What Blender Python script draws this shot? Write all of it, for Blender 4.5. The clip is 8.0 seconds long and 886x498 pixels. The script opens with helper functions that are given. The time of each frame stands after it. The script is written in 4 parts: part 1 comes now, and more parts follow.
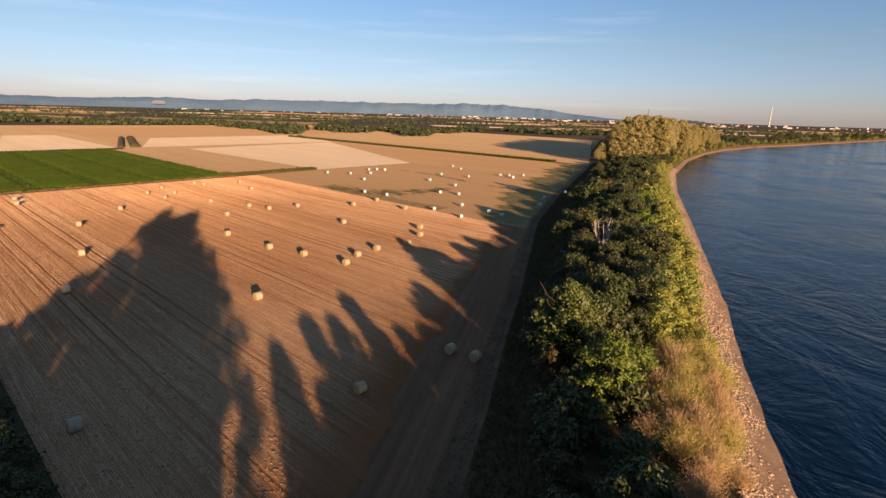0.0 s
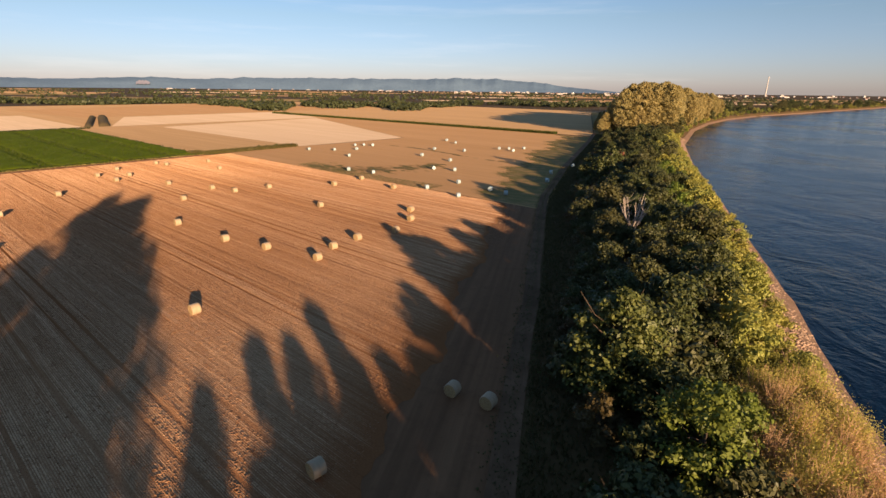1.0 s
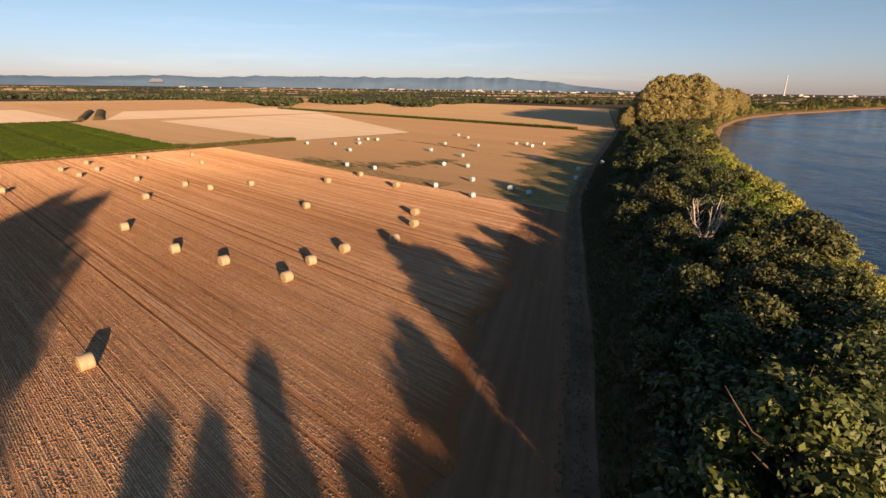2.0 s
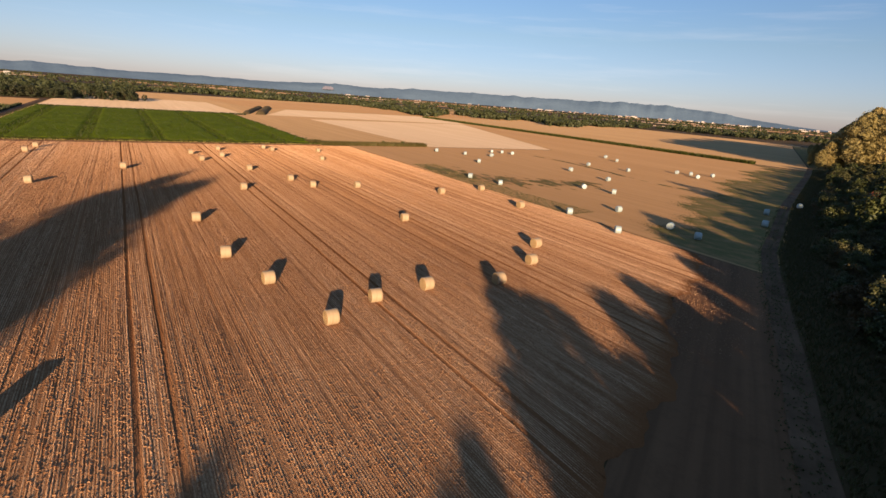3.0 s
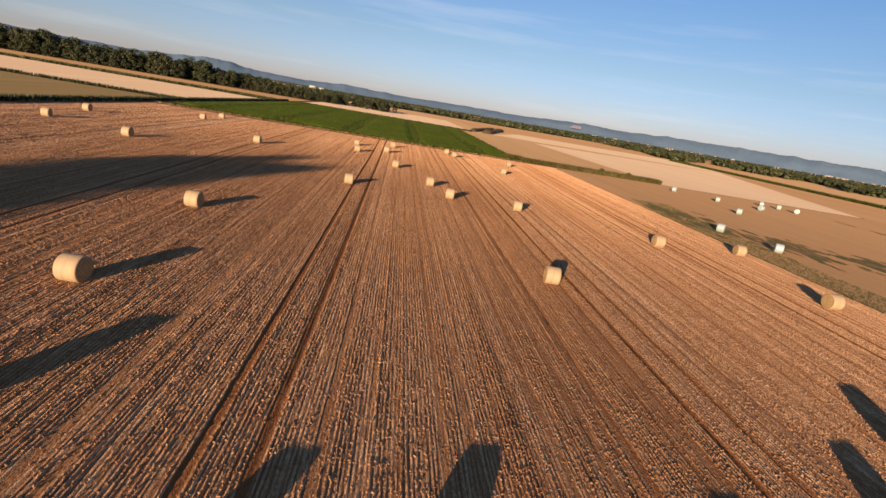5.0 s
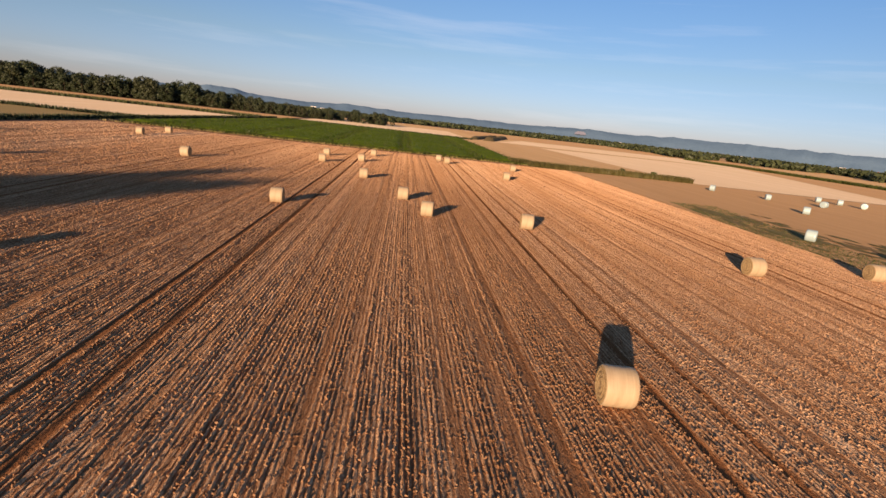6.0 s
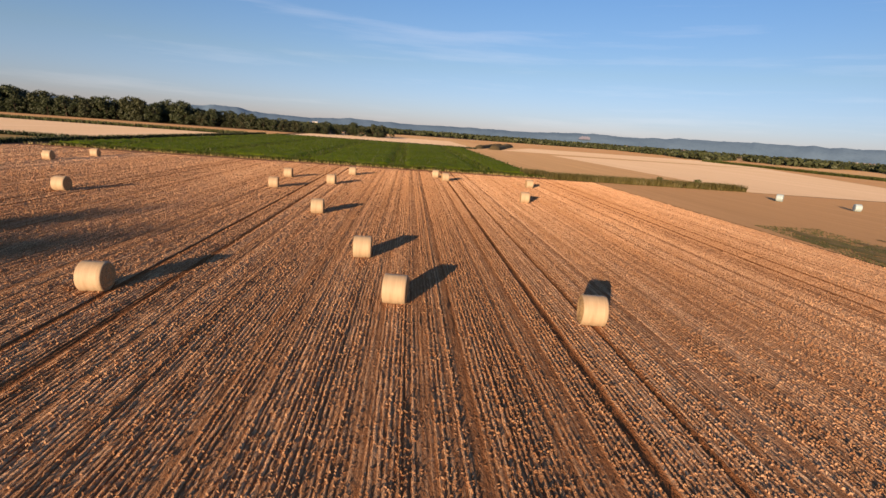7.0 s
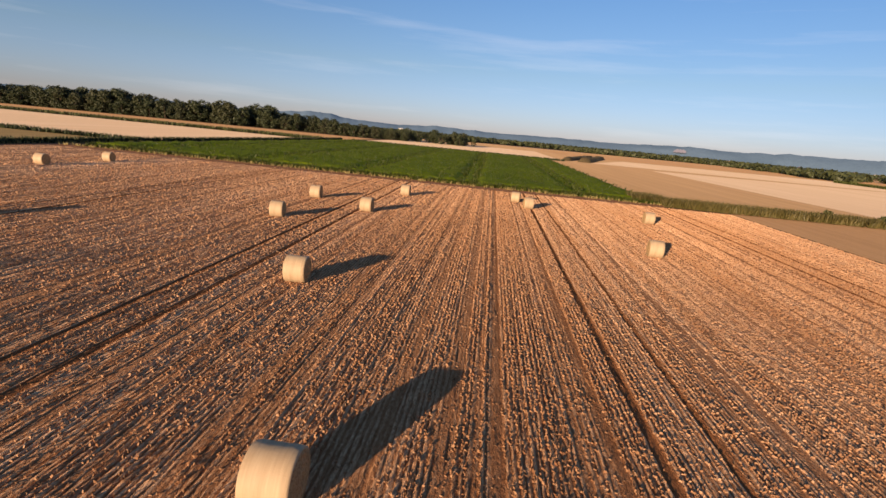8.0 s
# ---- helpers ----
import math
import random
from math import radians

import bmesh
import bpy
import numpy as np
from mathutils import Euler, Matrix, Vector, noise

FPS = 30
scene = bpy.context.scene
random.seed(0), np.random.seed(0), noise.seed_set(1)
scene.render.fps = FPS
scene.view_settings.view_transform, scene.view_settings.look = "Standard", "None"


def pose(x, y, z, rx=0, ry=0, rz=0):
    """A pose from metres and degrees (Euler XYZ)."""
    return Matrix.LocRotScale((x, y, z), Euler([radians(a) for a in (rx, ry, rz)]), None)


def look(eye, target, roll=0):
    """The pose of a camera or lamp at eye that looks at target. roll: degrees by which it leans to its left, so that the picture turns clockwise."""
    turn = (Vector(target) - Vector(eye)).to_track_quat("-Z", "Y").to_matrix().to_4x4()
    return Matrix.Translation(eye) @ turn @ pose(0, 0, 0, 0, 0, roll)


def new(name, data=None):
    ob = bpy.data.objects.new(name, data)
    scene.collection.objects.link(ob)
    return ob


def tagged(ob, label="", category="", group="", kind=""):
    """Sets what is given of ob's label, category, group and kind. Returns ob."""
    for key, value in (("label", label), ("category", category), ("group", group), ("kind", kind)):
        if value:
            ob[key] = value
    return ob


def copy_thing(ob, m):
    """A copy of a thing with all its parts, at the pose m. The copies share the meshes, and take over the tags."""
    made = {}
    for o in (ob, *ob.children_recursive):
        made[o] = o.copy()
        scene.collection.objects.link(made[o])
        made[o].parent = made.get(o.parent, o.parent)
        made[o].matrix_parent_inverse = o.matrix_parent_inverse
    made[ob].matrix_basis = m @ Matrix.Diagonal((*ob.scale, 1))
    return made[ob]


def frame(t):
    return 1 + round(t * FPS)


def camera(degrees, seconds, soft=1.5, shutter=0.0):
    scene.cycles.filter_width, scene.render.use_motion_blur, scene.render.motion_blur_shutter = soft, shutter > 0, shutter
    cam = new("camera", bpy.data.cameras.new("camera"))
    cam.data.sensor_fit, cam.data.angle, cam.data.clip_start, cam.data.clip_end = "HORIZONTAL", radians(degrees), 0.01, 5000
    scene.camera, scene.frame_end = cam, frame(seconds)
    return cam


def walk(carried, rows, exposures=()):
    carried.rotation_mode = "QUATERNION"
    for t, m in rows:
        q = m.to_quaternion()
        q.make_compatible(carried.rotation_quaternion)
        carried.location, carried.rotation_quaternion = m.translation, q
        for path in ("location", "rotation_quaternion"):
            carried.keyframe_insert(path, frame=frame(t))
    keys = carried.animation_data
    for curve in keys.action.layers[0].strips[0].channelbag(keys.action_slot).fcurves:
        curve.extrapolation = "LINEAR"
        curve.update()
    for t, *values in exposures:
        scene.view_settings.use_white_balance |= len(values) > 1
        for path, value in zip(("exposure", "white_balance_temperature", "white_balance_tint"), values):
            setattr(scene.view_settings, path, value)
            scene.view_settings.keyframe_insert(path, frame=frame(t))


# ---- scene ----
cam = camera(83.8, 8.0)
PATH = [
    (0, (2.5, -1.791, 30.782), (2.458, 0.136, 30.247), 1.7),
    (0.5, (2.094, 8.352, 28.992), (2.064, 10.271, 28.429), 1.3),
    (1, (1.97, 18.015, 27.188), (1.95, 19.916, 26.567), 0.7),
    (1.2, (1.864, 21.901, 26.232), (1.847, 23.797, 25.596), 0.67),
    (2.3, (1.443, 44.772, 21.720), (1.312, 46.674, 21.113), 1.04),
    (2.5, (1.346, 49.092, 20.792), (1.1, 50.986, 20.199), 1.4),
    (3, (0.79, 59.87, 19.115), (0.223, 61.699, 18.537), 4.4),
    (3.5, (-0.051, 70.581, 17.22), (-0.926, 72.279, 16.627), 8.2),
    (4, (-2.056, 80.78, 15.124), (-3.177, 82.327, 14.533), 11.4),
    (4.2, (-3.113, 84.726, 14.347), (-4.310, 86.217, 13.759), 11.96),
    (5.3, (-13.059, 104.604, 10.441), (-14.409, 105.982, 9.912), 8.89),
    (5.5, (-15.498, 108.074, 9.848), (-16.866, 109.437, 9.328), 8.3),
    (6, (-22.099, 116.317, 8.563), (-23.463, 117.693, 8.066), 6.5),
    (6.5, (-29.645, 124.479, 8.065), (-30.939, 125.932, 7.603), 4.0),
    (7, (-37.454, 132.751, 8.056), (-38.849, 134.108, 7.595), 4.2),
    (7.5, (-45.516, 140.471, 8.035), (-47.021, 141.708, 7.581), 4.4),
    (8, (-53.327, 147.47, 8.087), (-54.924, 148.585, 7.632), 5.4),
]
# the clip's camera closes down and cools a little as it sinks towards the field
EXPOSURES = [(0, 1.25, 6800, 10), (1, 1.26, 6900, 10), (2.5, 1.23, 6880, 10), (3, 1.11, 6760, 10), (4, 1.04, 6680, 10), (5.5, 1.04, 6560, 10), (8, 1.04, 6420, 10)]
walk(cam, [(t, look(eye, target, roll)) for t, eye, target, roll in PATH], EXPOSURES)

# ---- sky and sun ----
SUN_AZ, SUN_EL = -26.0, 9.4          # where the shadows point (from +y), and the sun's height
TRAVEL = Vector((math.sin(radians(SUN_AZ)) * math.cos(radians(SUN_EL)), math.cos(radians(SUN_AZ)) * math.cos(radians(SUN_EL)), -math.sin(radians(SUN_EL))))

world = bpy.data.worlds.new("evening_sky")
scene.world = world
world.use_nodes = True


def build_sky():
    nt = world.node_tree
    n, l = nt.nodes, nt.links
    sky = n.new("ShaderNodeTexSky")
    sky.sky_type, sky.sun_disc = "NISHITA", False
    sky.sun_elevation, sky.sun_rotation = radians(SUN_EL), radians(154)
    sky.air_density, sky.dust_density, sky.ozone_density = 1.0, 0.3, 3.0
    co = n.new("ShaderNodeTexCoord")
    mp = n.new("ShaderNodeMapping")
    mp.inputs["Rotation"].default_value = (0, radians(4), radians(-14))
    mp.inputs["Scale"].default_value = (1.6, 1.6, 22)
    no = n.new("ShaderNodeTexNoise")
    no.inputs["Scale"].default_value, no.inputs["Detail"].default_value, no.inputs["Roughness"].default_value = 1.3, 7, 0.6
    ra = n.new("ShaderNodeMapRange")
    ra.inputs[1].default_value, ra.inputs[2].default_value, ra.inputs[4].default_value = 0.52, 0.85, 0.22
    mx = n.new("ShaderNodeMix")
    mx.data_type = "RGBA"
    mx.inputs[7].default_value = (9.0, 8.3, 8.2, 1)
    l.new(co.outputs["Generated"], mp.inputs[0]); l.new(mp.outputs[0], no.inputs["Vector"])
    l.new(no.outputs[0], ra.inputs[0]); l.new(ra.outputs[0], mx.inputs[0])
    # evening air: the yellow at the horizon paled, more blue higher up
    se = n.new("ShaderNodeSeparateXYZ")
    up = n.new("ShaderNodeValToRGB")
    steps = up.color_ramp.elements
    steps[0].position, steps[1].position = 0.0, 0.85
    for e, c in ((steps[0], (0.92, 0.9, 1.48, 1)), (steps[1], (1.2, 0.92, 0.84, 1)), (steps.new(0.12), (1.0, 0.91, 1.05, 1)), (steps.new(0.42), (0.86, 1.05, 1.27, 1))):
        e.color = c
    tint = n.new("ShaderNodeMix")
    tint.data_type, tint.blend_type = "RGBA", "MULTIPLY"
    tint.inputs[0].default_value = 1.0
    l.new(co.outputs["Generated"], se.inputs[0]); l.new(se.outputs["Z"], up.inputs[0])
    l.new(sky.outputs[0], tint.inputs[6]); l.new(up.outputs[0], tint.inputs[7])
    l.new(tint.outputs[2], mx.inputs[6]); l.new(mx.outputs[2], n["Background"].inputs[0])
    n["Background"].inputs[1].default_value = 0.0636


build_sky()
sun = new("sun", bpy.data.lights.new("sun", "SUN"))
sun.data.energy, sun.data.angle, sun.data.color = 5.0, radians(0.6), (1.0, 0.71, 0.455)
sun.matrix_world = look((0, 0, 0), TRAVEL)

# ---- plan ----
RNG = random.Random(7)
UX, UY = -0.772, 0.636               # the way the rows of the fields run
OX, OY = -29.0, 30.0                 # corner of the stubble field
FIELD = Matrix(((UX, -UY, 0, OX), (UY, UX, 0, OY), (0, 0, 1, 0), (0, 0, 0, 1)))


def place(u, v):
    return OX + UX * u + UY * v, OY + UY * u - UX * v


def curve(pairs):
    ys, xs = [p[0] for p in pairs], [p[1] for p in pairs]
    return lambda y: float(np.interp(y, ys, xs))


# x of the water's edge, of the track and of the trees' field side, by y
bank = curve([(-4500, -1900), (-600, -240), (-200, -50), (-60, 13), (0, 27), (39, 36.3), (66, 46.1), (90, 56), (122, 67.8), (173, 86.5), (244, 112), (325, 145), (380, 174), (430, 200), (520, 257), (600, 318), (695, 410), (770, 500), (868, 614), (1206, 1010), (2500, 2700), (4600, 5200)])
track = curve([(-300, -60), (-40, -14), (0, -4), (33, 3), (43, 5.3), (61, 9), (87, 14.8), (124, 22.2), (146, 27), (205, 46), (300, 80), (345, 95), (600, 230)])

# ---- materials ----


class Nodes:
    """A short hand for node materials."""

    def __init__(self, name):
        self.mat = bpy.data.materials.new(name)
        self.mat.use_nodes = True
        self.t = self.mat.node_tree
        self.out = self.t.nodes["Principled BSDF"]
        self.co = self.t.nodes.new("ShaderNodeTexCoord").outputs["Object"]

    def link(self, a, b):
        self.t.links.new(a, b)

    def noise(self, scale, detail=4, rough=0.55, stretch=(1, 1, 1), src=None, dist=0.0):
        m = self.t.nodes.new("ShaderNodeMapping")
        m.inputs["Scale"].default_value = stretch
        self.link(src or self.co, m.inputs[0])
        n = self.t.nodes.new("ShaderNodeTexNoise")
        n.inputs["Scale"].default_value, n.inputs["Detail"].default_value = scale, detail
        n.inputs["Roughness"].default_value, n.inputs["Distortion"].default_value = rough, dist
        self.link(m.outputs[0], n.inputs["Vector"])
        return n.outputs[0]

    def span(self, v, a, b, c=0.0, d=1.0):
        r = self.t.nodes.new("ShaderNodeMapRange")
        for i, x in ((1, a), (2, b), (3, c), (4, d)):
            r.inputs[i].default_value = x
        self.link(v, r.inputs[0])
        return r.outputs[0]

    def math(self, op, a, b):
        m = self.t.nodes.new("ShaderNodeMath")
        m.operation = op
        for i, x in ((0, a), (1, b)):
            if isinstance(x, (int, float)):
                m.inputs[i].default_value = x
            else:
                self.link(x, m.inputs[i])
        return m.outputs[0]

    def mix(self, f, a, b, mode="MIX"):
        m = self.t.nodes.new("ShaderNodeMix")
        m.data_type, m.blend_type = "RGBA", mode
        for i, x in ((0, f), (6, a), (7, b)):
            if isinstance(x, (int, float)):
                m.inputs[i].default_value = x
            elif isinstance(x, tuple):
                m.inputs[i].default_value = (*x, 1)
            else:
                self.link(x, m.inputs[i])
        return m.outputs[2]

    def bump(self, h, strength, distance):
        b = self.t.nodes.new("ShaderNodeBump")
        b.inputs["Strength"].default_value, b.inputs["Distance"].default_value = strength, distance
        self.link(h, b.inputs["Height"])
        self.link(b.outputs[0], self.out.inputs["Normal"])

    def fuzz(self, weight, tint, rough=0.5):
        """Upright fibres (stubble, cut grass), which catch a low sun."""
        if isinstance(weight, (int, float)):
            self.out.inputs["Sheen Weight"].default_value = weight
        else:
            self.link(weight, self.out.inputs["Sheen Weight"])
        self.out.inputs["Sheen Roughness"].default_value = rough
        self.out.inputs["Sheen Tint"].default_value = (*tint, 1)

    def see_through(self, colour, share):
        """Thin leaves and straw let part of the light pass."""
        tr = self.t.nodes.new("ShaderNodeBsdfTranslucent")
        self.link(colour, tr.inputs[0])
        ms = self.t.nodes.new("ShaderNodeMixShader")
        ms.inputs[0].default_value = share
        self.link(self.out.outputs[0], ms.inputs[1]); self.link(tr.outputs[0], ms.inputs[2])
        self.link(ms.outputs[0], self.t.nodes["Material Output"].inputs[0])
        return self.mat

    def finish(self, colour, rough=0.9, spec=0.2, metal=0.0):
        if isinstance(colour, tuple):
            self.out.inputs["Base Color"].default_value = (*colour, 1)
        else:
            self.link(colour, self.out.inputs["Base Color"])
        if isinstance(rough, (int, float)):
            self.out.inputs["Roughness"].default_value = rough
        else:
            self.link(rough, self.out.inputs["Roughness"])
        self.out.inputs["Specular IOR Level"].default_value = spec
        self.out.inputs["Metallic"].default_value = metal
        return self.mat


def field_material(name, light, dark, mid, swath=0.25, fine=3.0, grain=2.0, relief=0.12):
    """Tilled or cut land: broad swaths and fine rows along x, with blotches and a rough grain."""
    n = Nodes(name)
    broad = n.noise(swath, 3, 0.5, (0.03, 1, 1))
    rows = n.noise(fine, 2, 0.6, (0.03, 1, 1))
    blot = n.noise(0.02, 4, 0.6)
    crumb = n.noise(grain, 5, 0.7)
    c = n.mix(n.span(broad, 0.35, 0.65), mid, light)
    c = n.mix(n.math("MULTIPLY", n.span(rows, 0.42, 0.62), 0.45), c, dark)
    c = n.mix(n.math("MULTIPLY", n.span(crumb, 0.5, 0.75), 0.5), c, dark)
    c = n.mix(n.math("MULTIPLY", n.span(blot, 0.45, 0.7), 0.35), c, mid)
    n.bump(n.math("ADD", crumb, rows), 0.8, relief)
    n.fuzz(0.11, tuple(min(1.0, x * 1.5) for x in light))
    return n.finish(c, 0.95, 0.1)


def plain_material(name, a, b, scale=1.0, rough=0.85, spec=0.25, relief=0.02, bump=0.4, metal=0.0):
    n = Nodes(name)
    big, small = n.noise(scale * 0.2, 4), n.noise(scale * 3, 5, 0.65)
    c = n.mix(n.span(big, 0.35, 0.65), a, b)
    c = n.mix(n.math("MULTIPLY", n.span(small, 0.45, 0.75), 0.4), c, tuple(x * 0.55 for x in a))
    n.bump(small, bump, relief)
    return n.finish(c, rough, spec, metal)


def patchy_material():
    """Thin regrowth: dull green tufts with the brown cut meadow between them."""
    n = Nodes("patchy_grass")
    big, small = n.noise(0.22, 4, 0.6, (1, 1.6, 1)), n.noise(1.6, 5, 0.7)
    c = n.mix(n.span(small, 0.35, 0.65), (0.21, 0.166, 0.064), (0.155, 0.132, 0.049))
    c = n.mix(n.span(n.math("ADD", n.math("MULTIPLY", big, 0.7), n.math("MULTIPLY", small, 0.3)), 0.47, 0.6), c, (0.33, 0.2, 0.09))
    n.bump(small, 0.7, 0.1)
    return n.finish(c, 0.95, 0.05)


def leaf_material(name, a, b, c, share=0.25):
    """Leaves: colour varies from leaf to leaf and from plant to plant."""
    n = Nodes(name)
    isl = n.t.nodes.new("ShaderNodeNewGeometry").outputs["Random Per Island"]
    obj = n.t.nodes.new("ShaderNodeObjectInfo").outputs["Random"]
    col = n.mix(isl, a, b)
    col = n.mix(n.math("MULTIPLY", n.span(obj, 0.3, 1.0), 0.75), col, c)
    n.finish(col, 0.55, 0.3)
    return n.see_through(col, share)


def straw_tint(n):
    """Tint by place over the stubble: paler at the far end and by the meadow, a little darker along the middle."""
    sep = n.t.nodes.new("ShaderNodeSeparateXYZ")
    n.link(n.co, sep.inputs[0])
    pale_zone = n.math("MAXIMUM", n.span(sep.outputs["X"], 104, 146), n.span(sep.outputs["Y"], -78, -106))
    # thin only marks the middle stretch, tinted a little darker
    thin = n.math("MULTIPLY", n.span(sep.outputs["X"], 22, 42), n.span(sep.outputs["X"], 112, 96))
    return n.mix(pale_zone, n.mix(thin, (1.0, 1.0, 1.0), (0.9, 0.89, 0.88)), (1.27, 1.34, 1.4))


def stubble_material():
    n = Nodes("straw_stubble")
    sep = n.t.nodes.new("ShaderNodeSeparateXYZ")
    n.link(n.co, sep.inputs[0])
    broad = n.noise(0.16, 3, 0.5, (0.02, 1, 1))
    swath = n.noise(0.9, 2, 0.6, (0.02, 1, 1))
    fine = n.noise(3.2, 3, 0.6, (0.015, 1, 1))
    blot = n.noise(0.05, 4, 0.6)
    crumb = n.noise(5.0, 5, 0.75, (0.5, 1, 1))
    high = n.span(sep.outputs["Z"], 0.074, 0.094)
    straw = n.mix(n.span(broad, 0.35, 0.65), (0.62, 0.34, 0.175), (0.88, 0.57, 0.345))
    straw = n.mix(n.math("MULTIPLY", n.span(swath, 0.45, 0.62), 0.7), straw, (0.42, 0.21, 0.1))
    straw = n.mix(n.math("MULTIPLY", n.span(fine, 0.47, 0.62), 0.6), straw, (0.33, 0.155, 0.07))
    straw = n.mix(n.math("MULTIPLY", n.span(fine, 0.42, 0.34), 0.5), straw, (0.85, 0.56, 0.33))
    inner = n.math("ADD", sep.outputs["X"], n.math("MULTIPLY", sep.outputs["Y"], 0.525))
    # worn is only a place mask: straw and soil paler towards the river end
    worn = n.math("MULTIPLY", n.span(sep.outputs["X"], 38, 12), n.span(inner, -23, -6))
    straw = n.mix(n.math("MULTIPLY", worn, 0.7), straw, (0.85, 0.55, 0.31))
    straw = n.mix(1.0, straw, straw_tint(n), "MULTIPLY")
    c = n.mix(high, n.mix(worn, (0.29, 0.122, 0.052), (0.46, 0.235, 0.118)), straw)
    chaff = n.noise(16.0, 3, 0.7, (0.4, 1, 1))
    c = n.mix(n.math("MULTIPLY", n.span(crumb, 0.46, 0.68), 0.4), c, (0.22, 0.088, 0.037))
    c = n.mix(n.math("MULTIPLY", n.span(chaff, 0.5, 0.58), 0.5), c, (0.2, 0.08, 0.033))
    c = n.mix(n.math("MULTIPLY", n.span(chaff, 0.44, 0.36), n.math("MULTIPLY", high, 0.6)), c, (0.85, 0.58, 0.36))
    c = n.mix(n.math("MULTIPLY", n.span(blot, 0.45, 0.7), 0.3), c, (0.34, 0.16, 0.072))
    n.bump(n.math("ADD", chaff, n.noise(9.0, 4, 0.75, (0.45, 1, 1))), 1.0, 0.1)
    n.fuzz(n.math("MULTIPLY", high, 0.55), (1.0, 0.58, 0.33), 0.35)
    return n.finish(c, 0.9, 0.0)


def stalk_material():
    n = Nodes("straw_stalks")
    isl = n.t.nodes.new("ShaderNodeNewGeometry").outputs["Random Per Island"]
    broad = n.noise(0.16, 3, 0.5, (0.02, 1, 1))
    swath = n.noise(0.9, 2, 0.6, (0.02, 1, 1))
    c = n.mix(n.span(broad, 0.35, 0.65), (0.4, 0.226, 0.122), (0.52, 0.322, 0.19))
    c = n.mix(n.math("MULTIPLY", n.span(swath, 0.42, 0.65), 0.6), c, (0.29, 0.152, 0.075))
    c = n.mix(n.math("MULTIPLY", n.span(isl, 0.15, 0.9), 0.8), c, (0.24, 0.108, 0.05))
    c = n.mix(n.math("MULTIPLY", n.span(isl, 0.08, 0.0), 0.3), c, (0.5, 0.33, 0.2))
    c = n.mix(1.0, c, straw_tint(n), "MULTIPLY")
    n.finish(c, 0.85, 0.0)
    return n.see_through(c, 0.25)


def net_material():
    n = Nodes("bale_net_wrap")
    w = n.noise(9.0, 4, 0.6, (1, 0.08, 0.08))
    s = n.noise(40.0, 3, 0.7)
    c = n.mix(n.span(w, 0.35, 0.65), (0.33, 0.235, 0.142), (0.4, 0.3, 0.19))
    c = n.mix(n.math("MULTIPLY", n.span(s, 0.5, 0.8), 0.3), c, (0.37, 0.265, 0.145))
    n.bump(s, 0.5, 0.02)
    return n.finish(c, 0.6, 0.3)


def end_material():
    n = Nodes("bale_straw_end")
    s = n.noise(14.0, 5, 0.7)
    c = n.mix(n.span(s, 0.35, 0.65), (0.22, 0.13, 0.06), (0.44, 0.31, 0.155))
    n.bump(s, 0.8, 0.04)
    return n.finish(c, 0.9, 0.1)


def water_material():
    n = Nodes("river_water")
    a = n.noise(0.55, 5, 0.7, (0.8, 1.0, 1))
    b = n.noise(0.13, 4, 0.65, (0.8, 0.6, 1), dist=0.8)
    d = n.noise(0.02, 3, 0.6, (1, 0.6, 1), dist=1.0)
    h = n.math("ADD", n.math("MULTIPLY", a, 0.32), n.math("MULTIPLY", b, 1.5))
    n.bump(h, 0.75, 0.75)
    c = n.mix(n.span(d, 0.4, 0.65), (0.0012, 0.009, 0.023), (0.0021, 0.019, 0.052))
    n.out.inputs["IOR"].default_value = 1.33
    n.out.inputs["Specular Tint"].default_value = (0.32, 0.7, 1.0, 1)
    return n.finish(c, n.span(d, 0.4, 0.65, 0.07, 0.24), 0.25)


